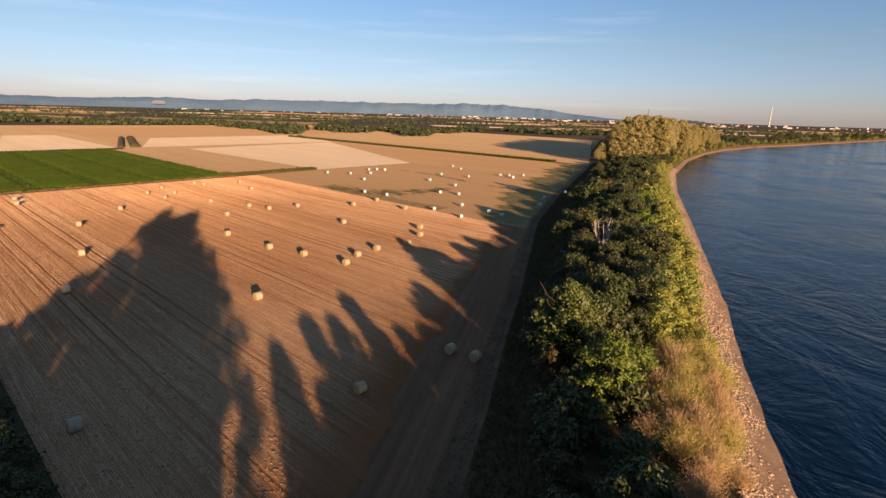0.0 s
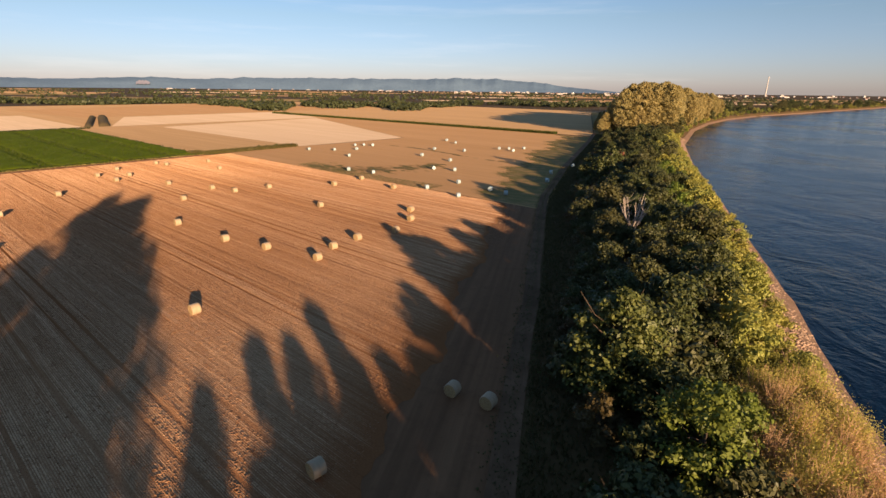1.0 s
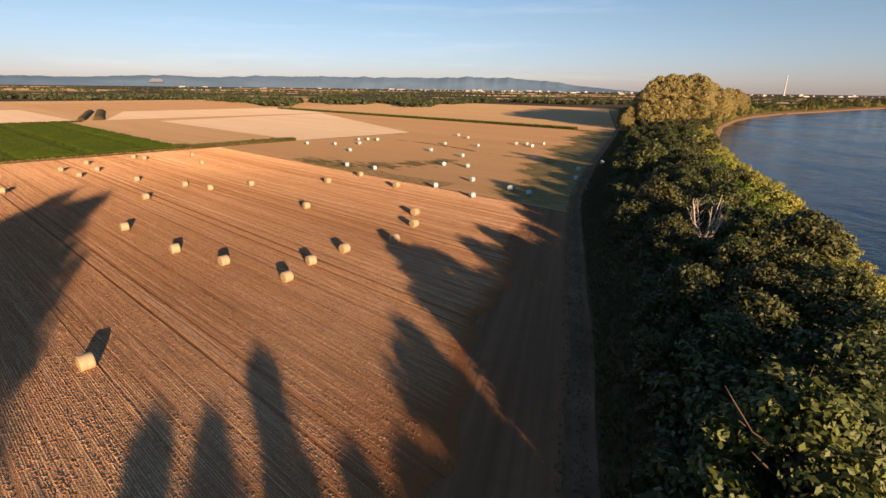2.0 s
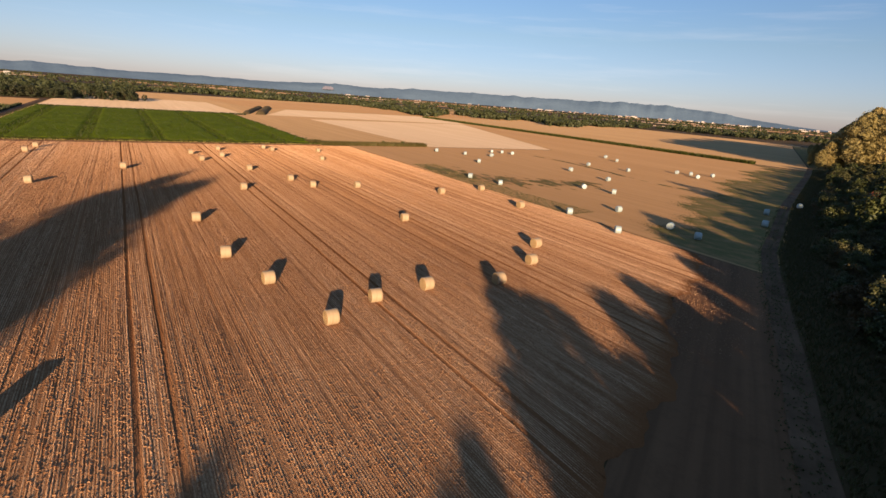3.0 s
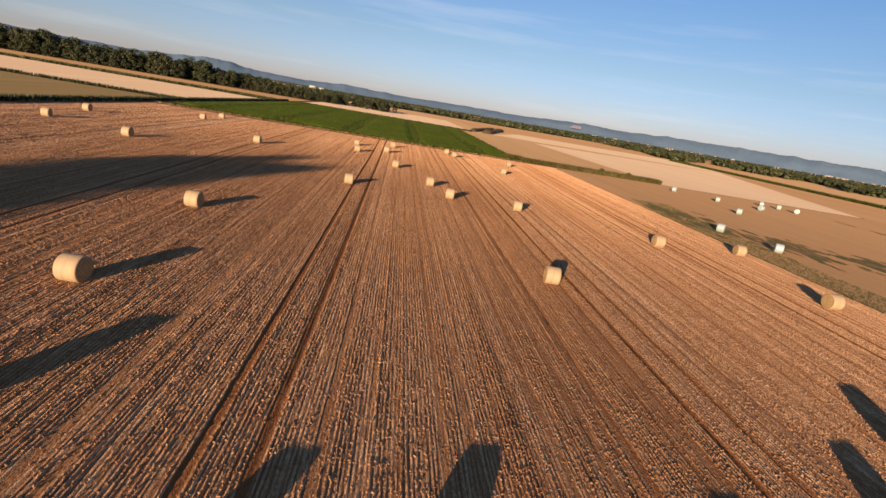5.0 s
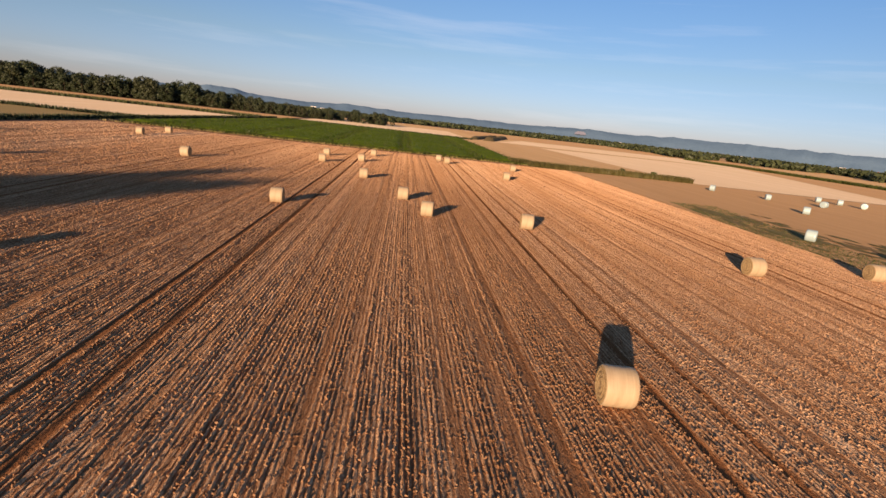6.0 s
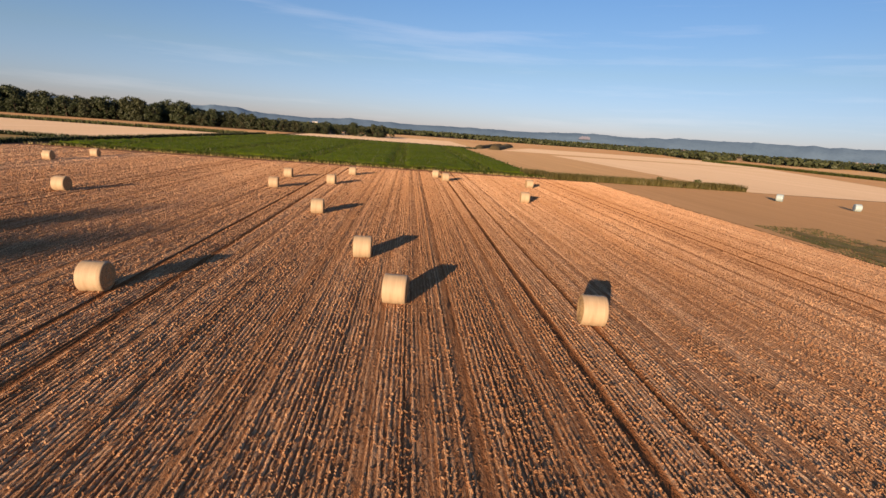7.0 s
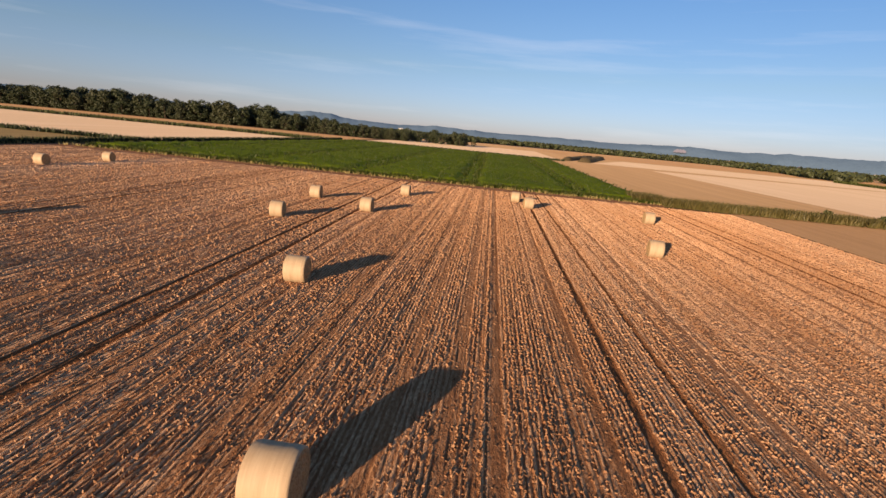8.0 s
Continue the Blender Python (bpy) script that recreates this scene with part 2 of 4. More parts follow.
M = dict(
    ground=plain_material("dry_grass_ground", (0.12, 0.075, 0.034), (0.08, 0.054, 0.024), 0.15, 0.95, 0.1, 0.1, 0.6),
    stubble=stubble_material(),
    headland=field_material("headland_stubble", (0.23, 0.115, 0.058), (0.1, 0.05, 0.025), (0.165, 0.081, 0.041), 0.35, 1.0, 0.6, 0.14),
    brown=field_material("brown_cut_meadow", (0.48, 0.28, 0.13), (0.34, 0.187, 0.083), (0.42, 0.24, 0.108), 0.06, 0.8, 1.5, 0.1),
    pale=field_material("pale_stubble", (0.74, 0.51, 0.33), (0.54, 0.34, 0.2), (0.66, 0.44, 0.27), 0.05, 0.4, 0.7, 0.1),
    gold=field_material("golden_fallow", (0.5, 0.31, 0.15), (0.33, 0.2, 0.09), (0.43, 0.265, 0.125), 0.05, 0.3, 0.7, 0.1),
    olive=field_material("olive_meadow", (0.26, 0.18, 0.075), (0.16, 0.115, 0.045), (0.21, 0.148, 0.06), 0.08, 0.5, 0.8, 0.1),
    crop=plain_material("green_crop_canopy", (0.105, 0.14, 0.007), (0.135, 0.175, 0.009), 0.4, 0.9, 0.03, 0.15, 0.8),
    grassy=patchy_material(),
    dirt=plain_material("dirt_track", (0.2, 0.112, 0.064), (0.1, 0.056, 0.03), 0.9, 0.95, 0.1, 0.06, 0.7),
    earth=plain_material("dark_earth", (0.15, 0.11, 0.05), (0.11, 0.08, 0.04), 0.8, 0.95, 0.1, 0.1, 0.8),
    stone=plain_material("rubble_stone", (0.38, 0.255, 0.18), (0.25, 0.175, 0.125), 1.5, 0.85, 0.25, 0.04, 0.6),
    gravel=plain_material("bank_gravel", (0.25, 0.155, 0.1), (0.17, 0.11, 0.075), 2.0, 0.9, 0.2, 0.1, 0.8),
    bark=plain_material("bark", (0.1, 0.07, 0.05), (0.06, 0.045, 0.03), 4.0, 0.9, 0.15, 0.03, 0.8),
    pale_bark=plain_material("dead_pale_wood", (0.5, 0.41, 0.34), (0.38, 0.31, 0.26), 4.0, 0.8, 0.2, 0.02, 0.5),
    twig=plain_material("tan_twigs", (0.5, 0.31, 0.2), (0.42, 0.26, 0.16), 4.0, 0.85, 0.2, 0.02, 0.5),
    leaf_dark=leaf_material("dark_leaves", (0.03, 0.042, 0.012), (0.086, 0.094, 0.027), (0.075, 0.066, 0.024), 0.12),
    leaf_lead=leaf_material("grey_green_leaves", (0.045, 0.06, 0.013), (0.135, 0.142, 0.034), (0.105, 0.108, 0.026), 0.14),
    leaf_green=leaf_material("green_leaves", (0.075, 0.12, 0.015), (0.165, 0.205, 0.032), (0.12, 0.135, 0.022), 0.2),
    leaf_willow=leaf_material("yellow_green_leaves", (0.19, 0.205, 0.042), (0.3, 0.295, 0.068), (0.32, 0.275, 0.06)),
    leaf_tan=leaf_material("tan_scrub_leaves", (0.42, 0.27, 0.12), (0.5, 0.34, 0.15), (0.4, 0.31, 0.1), 0.4),
    leaf_scrub=leaf_material("green_scrub_leaves", (0.36, 0.31, 0.07), (0.46, 0.37, 0.1), (0.33, 0.32, 0.06), 0.4),
    leaf_brown=leaf_material("brownish_leaves", (0.07, 0.055, 0.02), (0.1, 0.08, 0.026), (0.11, 0.065, 0.03)),
    leaf_red=leaf_material("rust_red_leaves", (0.13, 0.04, 0.022), (0.2, 0.065, 0.035), (0.15, 0.07, 0.03)),
    leaf_yellow=leaf_material("yellow_leaves", (0.36, 0.3, 0.04), (0.46, 0.38, 0.06), (0.33, 0.3, 0.05), 0.3),
    leaf_poplar=leaf_material("poplar_leaves", (0.3, 0.25, 0.1), (0.37, 0.305, 0.122), (0.35, 0.27, 0.105), 0.35),
    leaf_far=leaf_material("far_leaves", (0.036, 0.05, 0.019), (0.066, 0.078, 0.03), (0.085, 0.082, 0.035)),
    leaf_line=leaf_material("tree_line_leaves", (0.022, 0.032, 0.013), (0.05, 0.058, 0.022), (0.048, 0.05, 0.022), 0.1),
    blade=leaf_material("maize_blades", (0.034, 0.048, 0.005), (0.06, 0.075, 0.008), (0.068, 0.075, 0.014)),
    maize=leaf_material("ripening_maize_blades", (0.058, 0.053, 0.013), (0.12, 0.096, 0.032), (0.13, 0.1, 0.04)),
    dry_blade=leaf_material("dry_grass_blades", (0.300, 0.240, 0.090), (0.450, 0.330, 0.135), (0.180, 0.195, 0.053)),
    meadow_blade=leaf_material("meadow_grass_blades", (0.070, 0.085, 0.025), (0.130, 0.115, 0.042), (0.100, 0.095, 0.032)),
    verge_blade=leaf_material("verge_grass_blades", (0.04, 0.042, 0.014), (0.08, 0.07, 0.024), (0.1, 0.08, 0.03)),
    straw=stalk_material(),
    net=net_material(), straw_end=end_material(), water=water_material(),
    film=plain_material("white_wrapping_film", (0.34, 0.41, 0.41), (0.3, 0.37, 0.37), 3.0, 0.35, 0.5, 0.015, 0.5),
    # the blue haze of the air is put into the hills' base colour
    hill=plain_material("haze_blue_wooded_hills", (0.135, 0.205, 0.285), (0.17, 0.25, 0.335), 0.02, 1.0, 0.0, 1.0, 0.2),
    rise=plain_material("far_wooded_rise", (0.09, 0.1, 0.09), (0.12, 0.12, 0.1), 0.05, 1.0, 0.0, 1.0, 0.2),
    quarry=plain_material("quarry_rock", (0.42, 0.37, 0.39), (0.32, 0.31, 0.36), 0.05, 1.0, 0.0, 1.0, 0.2),
    wall=plain_material("white_render", (0.5, 0.47, 0.45), (0.42, 0.39, 0.37), 0.3, 0.8, 0.2),
    roof=plain_material("roof_tiles", (0.3, 0.13, 0.08), (0.24, 0.1, 0.07), 0.6, 0.85, 0.2),
    concrete=plain_material("grey_concrete", (0.5, 0.5, 0.5), (0.42, 0.42, 0.43), 0.4, 0.8, 0.2),
    pane=plain_material("dark_window_glass", (0.05, 0.07, 0.09), (0.03, 0.04, 0.06), 1.0, 0.15, 0.5),
)

# ---- mesh helpers ----


def mesh(name, verts, faces, mat, smooth=False):
    verts, faces = np.asarray(verts, dtype=np.float32), np.asarray(faces, dtype=np.int32)
    me = bpy.data.meshes.new(name)
    k = faces.shape[1]
    me.vertices.add(len(verts)); me.vertices.foreach_set("co", verts.ravel())
    me.loops.add(faces.size); me.loops.foreach_set("vertex_index", faces.ravel())
    me.polygons.add(len(faces)); me.polygons.foreach_set("loop_start", np.arange(len(faces), dtype=np.int32) * k)
    if smooth:
        me.polygons.foreach_set("use_smooth", np.ones(len(faces), dtype=bool))
    me.update(calc_edges=True)
    me.materials.append(mat)
    return me


def put(name, me, parent=None, label="", kind="", category=""):
    ob = new(name, me)
    ob.parent = parent
    return tagged(ob, label, category, kind=kind)


def part(name, bm, mat, parent=None, label="", smooth=False):
    me = bpy.data.meshes.new(name)
    bm.to_mesh(me); bm.free()
    me.materials.append(mat)
    for p in me.polygons:
        p.use_smooth = smooth
    return put(name, me, parent, label)


def tube(points, radii, sides=6):
    """A tapered tube through points, as quads."""
    V, F = [], []
    pts = [Vector(p) for p in points]
    for i, p in enumerate(pts):
        d = (pts[min(i + 1, len(pts) - 1)] - pts[max(i - 1, 0)]).normalized()
        a = d.orthogonal().normalized()
        b = d.cross(a)
        for k in range(sides):
            an = 2 * math.pi * k / sides
            V.append(p + radii[i] * (math.cos(an) * a + math.sin(an) * b))
    for i in range(len(pts) - 1):
        for k in range(sides):
            j = (k + 1) % sides
            F.append((i * sides + k, i * sides + j, (i + 1) * sides + j, (i + 1) * sides + k))
    return np.array(V), np.array(F)


def joined(pieces):
    V, F, n = [], [], 0
    for v, f in pieces:
        V.append(v); F.append(f + n)
        n += len(v)
    return np.concatenate(V), np.concatenate(F)


def leaves(centres, normals, size, rng):
    """Diamond leaves at the centres, roughly facing along the normals."""
    n = len(centres)
    nor = normals + rng.normal(0, 0.55, (n, 3))
    nor /= np.linalg.norm(nor, axis=1)[:, None]
    a = np.cross(nor, rng.normal(0, 1, (n, 3)))
    a /= np.linalg.norm(a, axis=1)[:, None]
    b = np.cross(nor, a)
    s = size * rng.uniform(0.6, 1.35, (n, 1))
    V = np.stack([centres - a * s, centres + b * s * 0.55 + nor * s * 0.12, centres + a * s, centres - b * s * 0.55 + nor * s * 0.12], 1).reshape(-1, 3)
    F = np.arange(4 * n).reshape(n, 4)
    return V, F


def crown_points(rng, lobes, per, low, high, radius, lobe, top=0.6, shape=None):
    """Leaf places on many lobes that fill a crown between two heights, and the places of the inner foliage."""
    C, N, K = [], [], []
    for _ in range(lobes):
        z = rng.uniform(0, 1)
        if shape:
            wide = float(np.interp(z, *zip(*shape)))
        else:
            wide = math.sqrt(max(0.04, 1 - ((z - (1 - top)) / (top if z > 1 - top else 1 - top + 0.25)) ** 2))
        an, r = rng.uniform(0, 2 * math.pi), radius * wide * math.sqrt(rng.uniform(0.15, 1))
        c = np.array([math.cos(an) * r, math.sin(an) * r, low + z * (high - low - lobe * 0.5)])
        d = rng.normal(0, 1, (per, 3))
        d /= np.linalg.norm(d, axis=1)[:, None]
        size = lobe * (min(1.0, 0.35 + wide) if shape else 1.0)
        rr = size * rng.uniform(0.7, 1.3) * rng.uniform(0.55, 1.08, (per, 1))
        C.append(c + d * rr * np.array([1, 1, 0.75]))
        N.append(d + np.array([0, 0, 0.35]))
        k = rng.normal(0, 1, (6, 3))
        K.append(c + k / np.linalg.norm(k, axis=1)[:, None] * size * 0.35)
    return np.concatenate(C), np.concatenate(N), np.concatenate(K)


def limbs(rng, h, low, radius, r0, count, sides=6):
    bend = rng.normal(0, 0.03 * h, 2)
    top = np.array([bend[0], bend[1], h * 0.82])
    stem = tube([(0, 0, -0.3), (bend[0] * 0.3, bend[1] * 0.3, h * 0.3), (bend[0] * 0.7, bend[1] * 0.7, h * 0.6), top], [r0 * 1.25, r0 * 0.8, r0 * 0.5, r0 * 0.12], sides + 1)
    pieces = []
    for _ in range(count):
        z = rng.uniform(low * 0.7, h * 0.7)
        an = rng.uniform(0, 2 * math.pi)
        reach = radius * rng.uniform(0.5, 0.95)
        s = np.array([bend[0] * z / h, bend[1] * z / h, z])
        e = s + np.array([math.cos(an) * reach, math.sin(an) * reach, reach * rng.uniform(0.4, 1.0)])
        e[2] = min(e[2], h * 0.95)
        m = (s + e) / 2 + rng.normal(0, 0.1 * reach, 3)
        pieces.append(tube([s, m, e], [r0 * 0.4, r0 * 0.24, r0 * 0.06], 5))
    return stem, joined(pieces)


def tree(name, label, category, seed, h, radius, low, leaf_mat, lobe, lobes, per, leaf, bark="bark", r0=0.2, count=8, top=0.6, shape=None):
    rng = np.random.RandomState(seed)
    root = tagged(new(name), label, category)
    stem, boughs = limbs(rng, h, low, radius, r0, count)
    put("trunk", mesh("trunk", *stem, M[bark], True), root)
    put("branchwork", mesh("branchwork", *boughs, M[bark], True), root, kind="stuff")
    C, N, K = crown_points(rng, lobes, per, low, h, radius, lobe, top, shape)
    outer, inner = leaves(C, N, leaf, rng), leaves(K, rng.normal(0, 1, K.shape), lobe * 0.42, rng)
    put("crown", mesh("crown", *joined([outer, inner]), M[leaf_mat]), root, kind="stuff")
    return root


def scrub(name, label, seed, h, radius, leaf_mat, stems, per, leaf):
    """A many-stemmed shrub: thin stems fanning out, with small leaves along their upper parts."""
    rng = np.random.RandomState(seed)
    root = tagged(new(name), label, "shrub")
    pieces, C = [], []
    for _ in range(stems):
        an, lean = rng.uniform(0, 2 * math.pi), rng.uniform(0.05, 1)
        hh = h * rng.uniform(0.6, 1) * (1 - 0.35 * lean * lean)
        e = np.array([math.cos(an) * radius * lean, math.sin(an) * radius * lean, hh])
        s = np.array([e[0] * 0.12, e[1] * 0.12, -0.2])
        m = (s + e) / 2 + np.array([0, 0, hh * 0.12]) + rng.normal(0, 0.08 * radius, 3)
        pieces.append(tube([s, m, e], [0.05, 0.03, 0.008], 4))
        k = rng.uniform(0.35, 1.0, (per, 1))
        C.append(s * (1 - k) ** 2 + 2 * m * k * (1 - k) + e * k * k + rng.normal(0, 0.16 * radius, (per, 3)) * np.array([1, 1, 0.8]))
    put("branchwork", mesh("branchwork", *joined(pieces), M["twig"]), root, kind="stuff")
    C = np.concatenate(C)
    C[:, 2] = np.maximum(C[:, 2], 0.1)
    put("foliage", mesh("foliage", *leaves(C, np.tile([0.2, -0.4, 0.6], (len(C), 1)), leaf, rng), M[leaf_mat]), root, kind="stuff")
    return root


def bare_tree(label, seed, h):
    rng = np.random.RandomState(seed)
    root = tagged(new("bare_tree"), label, "tree")
    pieces = [tube([(0, 0, -0.2), (0.1, 0, h * 0.2), (0.15, 0.05, h * 0.4)], [0.26, 0.2, 0.16], 8)]
    put("trunk", mesh("trunk", *joined(pieces), M["pale_bark"], True), root)
    for k in range(11):
        an, lean = k * 2.4 + rng.uniform(-0.3, 0.3), rng.uniform(0.25, 1.0)
        s = np.array([0.12, 0.03, h * rng.uniform(0.2, 0.4)])
        e = np.array([math.cos(an) * h * 0.27 * lean, math.sin(an) * h * 0.27 * lean, h * (1.02 - 0.35 * lean * lean)])
        m = (s + e) / 2 + np.array([0, 0, -h * 0.05]) + rng.normal(0, 0.2, 3)
        limb = [tube([s, m, e], [0.13, 0.085, 0.025], 6)]
        for _ in range(9):
            k2 = rng.uniform(0.3, 0.95)
            p = s * (1 - k2) ** 2 + 2 * m * k2 * (1 - k2) + e * k2 * k2
            q = p + np.array([rng.normal(0, 0.55), rng.normal(0, 0.55), rng.uniform(0.4, 1.2)])
            limb.append(tube([p, (p + q) / 2 + rng.normal(0, 0.1, 3), q], [0.03, 0.02, 0.006], 4))
        put("branch", mesh("branch", *joined(limb), M["pale_bark"], True), root)
    return root


def blades(points, height, width, rng, fan=3, lean=0.5):
    """Tufts of narrow upright blades (one triangle each)."""
    n = len(points)
    P = np.repeat(points, fan, 0)
    an = rng.uniform(0, 2 * math.pi, n * fan)
    h = height * rng.uniform(0.55, 1.15, n * fan)
    side = np.stack([np.cos(an), np.sin(an), np.zeros(n * fan)], 1) * width
    tip = P + np.stack([rng.normal(0, lean, n * fan) * h, rng.normal(0, lean, n * fan) * h, h], 1)
    V = np.stack([P - side, P + side, tip], 1).reshape(-1, 3)
    return V, np.arange(3 * n * fan).reshape(-1, 3)


def copies(source, spots, group):
    """Copies of things at (x, y, z, turn, scale); the sources stand at the first spots."""
    tagged(source, group=group)
    for i, (x, y, z, turn, s) in enumerate(spots):
        m = pose(x, y, z, 0, 0, turn) @ Matrix.Diagonal((s, s, s, 1))
        if i == 0:
            source.matrix_basis = m
        else:
            copy_thing(source, m)


# ---- ground, river, fields ----


def build_ground():
    ys = sorted(set([-4500, -2000, -900, -400, -200, -120] + list(range(-60, 460, 6)) + list(range(460, 900, 20)) + [950, 1000, 1100, 1206, 1500, 2000, 2500, 3200, 4600]))
    offs = [(-9500, 0), (-4000, 0), (-1500, 0), (-500, 0), (-150, 0), (-60, 0), (-30, 0.05), (-18, 0.1), (-12, 0.0), (-8.5, -0.5), (-6, -1.7), (-3, -3.0), (0, -4.25), (6, -6.5), (40, -8), (9500, -8)]
    V = [(bank(y) + o * (1 if abs(o) > 20 else 1.0), y, z + (0.12 * noise.noise(Vector((y * 0.2, o * 0.3, 0))) if -14 < o < 1 else 0)) for y in ys for o, z in offs]
    k = len(offs)
    F = [(j * k + i, j * k + i + 1, (j + 1) * k + i + 1, (j + 1) * k + i) for j in range(len(ys) - 1) for i in range(k - 1)]
    put("ground", mesh("ground", V, F, M["ground"]), label="dry grassy plain reaching the horizon", kind="structure")
    V = [(bank(y) + o, y, -4.0) for y in ys for o in (-2.0, 30, 400, 9500)]
    F = [(j * 4 + i, j * 4 + i + 1, (j + 1) * 4 + i + 1, (j + 1) * 4 + i) for j in range(len(ys) - 1) for i in range(3)]
    put("water", mesh("water", V, F, M["water"], True), label="wide dark blue river with ripples", kind="structure")
    ys = [y for y in range(-60, 1200, 5)]
    offs = [(-6.6, -1.25), (-4.5, -2.25), (-2.5, -3.1), (0.8, -4.4)]
    thin = curve([(180, 1.0), (320, 0.5)])
    V = [(bank(y) + o * thin(y) + 0.5 * thin(y) * noise.noise(Vector((y * 0.13, o, 3))), y, np.interp(o * thin(y), [-12, -8.5, -6, -3, 0, 1], [0, -0.5, -1.7, -3.0, -4.2, -4.4]) + 0.14) for y in ys for o, z in offs]
    F = [(j * 4 + i, j * 4 + i + 1, (j + 1) * 4 + i + 1, (j + 1) * 4 + i) for j in range(len(ys) - 1) for i in range(3)]
    put("bank", mesh("bank", V, F, M["gravel"], True), label="sloping gravel river bank", kind="structure")


build_ground()


def flat_field(name, corners, mat, label, z=0.04):
    bm = bmesh.new()
    bm.faces.new([bm.verts.new((u, -v, z)) for u, v in corners])
    bmesh.ops.recalc_face_normals(bm, faces=bm.faces)
    for f in bm.faces:
        if f.normal.z < 0:
            f.normal_flip()
    ob = part(name, bm, M[mat], None, label)
    ob.matrix_basis = FIELD
    return tagged(ob, kind="structure")


near_edge = curve([(-20, -45.2), (0, -34.7), (22.7, -22.8), (105, 20.4), (126, 29), (184, 52), (279, 86), (300, 95)])   # u of the fields' river side, by v
FIELDS = [
    ("field_plain", [(176, 2), (760, 2), (760, 640), (240, 640), (170, 330)], "gold", "brown grassy plain between the fields", 0.02),
    ("field_meadow", [(near_edge(v), v) for v in (112.6, 126, 155, 184, 230, 279, 299)] + [(352, 299), (352, 287), (169, 213), (173, 147), (173, 112.6)], "brown", "brown cut meadow with wrapped bales"),
    ("field_fallow", [(178.5, 103), (346, 103), (330, 147.5), (178.5, 147.5)], "gold", "brown fallow field beside the green crop"),
    ("field_pale_near", [(174, 148.2), (331, 148.2), (351, 286), (170, 213)], "pale", "pale harvested stubble field"),
    ("field_pale_far", [(357, 126), (462, 168), (468, 329), (356, 291)], "pale", "pale harvested stubble field"),
    ("field_pale_west", [(349, 3), (540, 3), (530, 111), (349, 111)], "pale", "pale harvested stubble field"),
    ("field_gold", [(97, 304), (445, 304), (470, 330), (540, 640), (240, 615)], "gold", "golden brown field beyond the ditch"),
    ("field_brown_far", [(472, 140), (640, 120), (760, 420), (545, 620), (474, 330)], "brown", "brown harvested field before the woods"),
    ("field_olive", [(50, -2.5), (199, -2.5), (199, -170), (20, -170)], "olive", "olive green meadow beside the farm path"),
    ("field_pale_left", [(203, -2.5), (316, -2.5), (316, -330), (203, -330)], "pale", "pale harvested stubble field"),
    ("field_brown_left", [(323, -2.5), (425, -2.5), (425, -330), (323, -330)], "brown", "brown harvested strip before the trees"),
]
for name, corners, mat, label, *lift in FIELDS:
    flat_field(name, corners, mat, label, *lift)
flat_field("meadow_grass_strip", [(near_edge(v) + 0.6, v) for v in (113.2, 150, 184, 230, 279, 297)] + [(near_edge(v) + 19 + 3 * math.sin(v * 0.13) + 2.2 * math.sin(v * 0.47 + 1) + 1.2 * math.sin(v * 1.9), v) for v in range(297, 113, -1)], "grassy", "dark grass strip between meadow and wood", 0.05)


def grass_drift(name, line, width, count, size, label, seed):
    """Thin regrowth on the meadow: many overlapping low tussock patches, closest along a middle line."""
    rng = np.random.RandomState(seed)
    V, F = [], []
    us, vs, ws = (np.array(c, float) for c in zip(*line))
    k = np.linspace(0, 1, len(us))
    for i in range(count):
        t = rng.uniform()
        r = size * rng.uniform(0.35, 1.0)
        spread = rng.normal(0, 0.5)
        cu, cv = np.interp(t, k, us) + spread * width * np.interp(t, k, ws), np.interp(t, k, vs) + rng.normal(0, 0.35) * width * np.interp(t, k, ws)
        if cv < 113.4 + r * 0.6:
            cv = 113.4 + r * 0.6
        r *= 1.0 if abs(spread) < 0.5 else 0.6
        an = np.linspace(0, 2 * math.pi, 14, endpoint=False)
        rr = r * rng.uniform(0.55, 1.2, 14)
        base = len(V)
        V += [(cu + 1.7 * x * math.cos(q), -(cv + 0.6 * x * math.sin(q)), 0.052 + 0.0003 * i) for q, x in zip(an, rr)]
        F.append(list(range(base, base + 14))[::-1])
    bm = bmesh.new()
    verts = [bm.verts.new(p) for p in V]
    for f in F:
        face = bm.faces.new([verts[j] for j in f])
        face.normal_update()
        if face.normal.z < 0:
            face.normal_flip()
    ob = part(name, bm, M["grassy"], None, label)
    ob.matrix_basis = FIELD
    tagged(ob, kind="structure")


grass_drift("meadow_grass_patch", [(120, 116, 0.5), (109, 118, 1.0), (98, 121, 1.1), (93, 129, 0.9), (90, 139, 0.7), (88, 150, 0.5)], 9.0, 200, 1.8, "drift of dull green grass on the meadow", 3)
grass_drift("meadow_grass_line", [(u, 172 + 0.05 * u + 3 * math.sin(u * 0.06), 0.6 + 0.4 * math.sin(u * 0.2)) for u in range(72, 150, 4)], 1.6, 60, 1.7, "thin line of dull green grass on the meadow", 5)
flat_field("grass_margin_far", [(96, 303.5), (239, 615), (190, 615), (53, 303.5)], "grassy", "rough grass between field and riverside poplars", 0.05)
far_rng = random.Random(19)
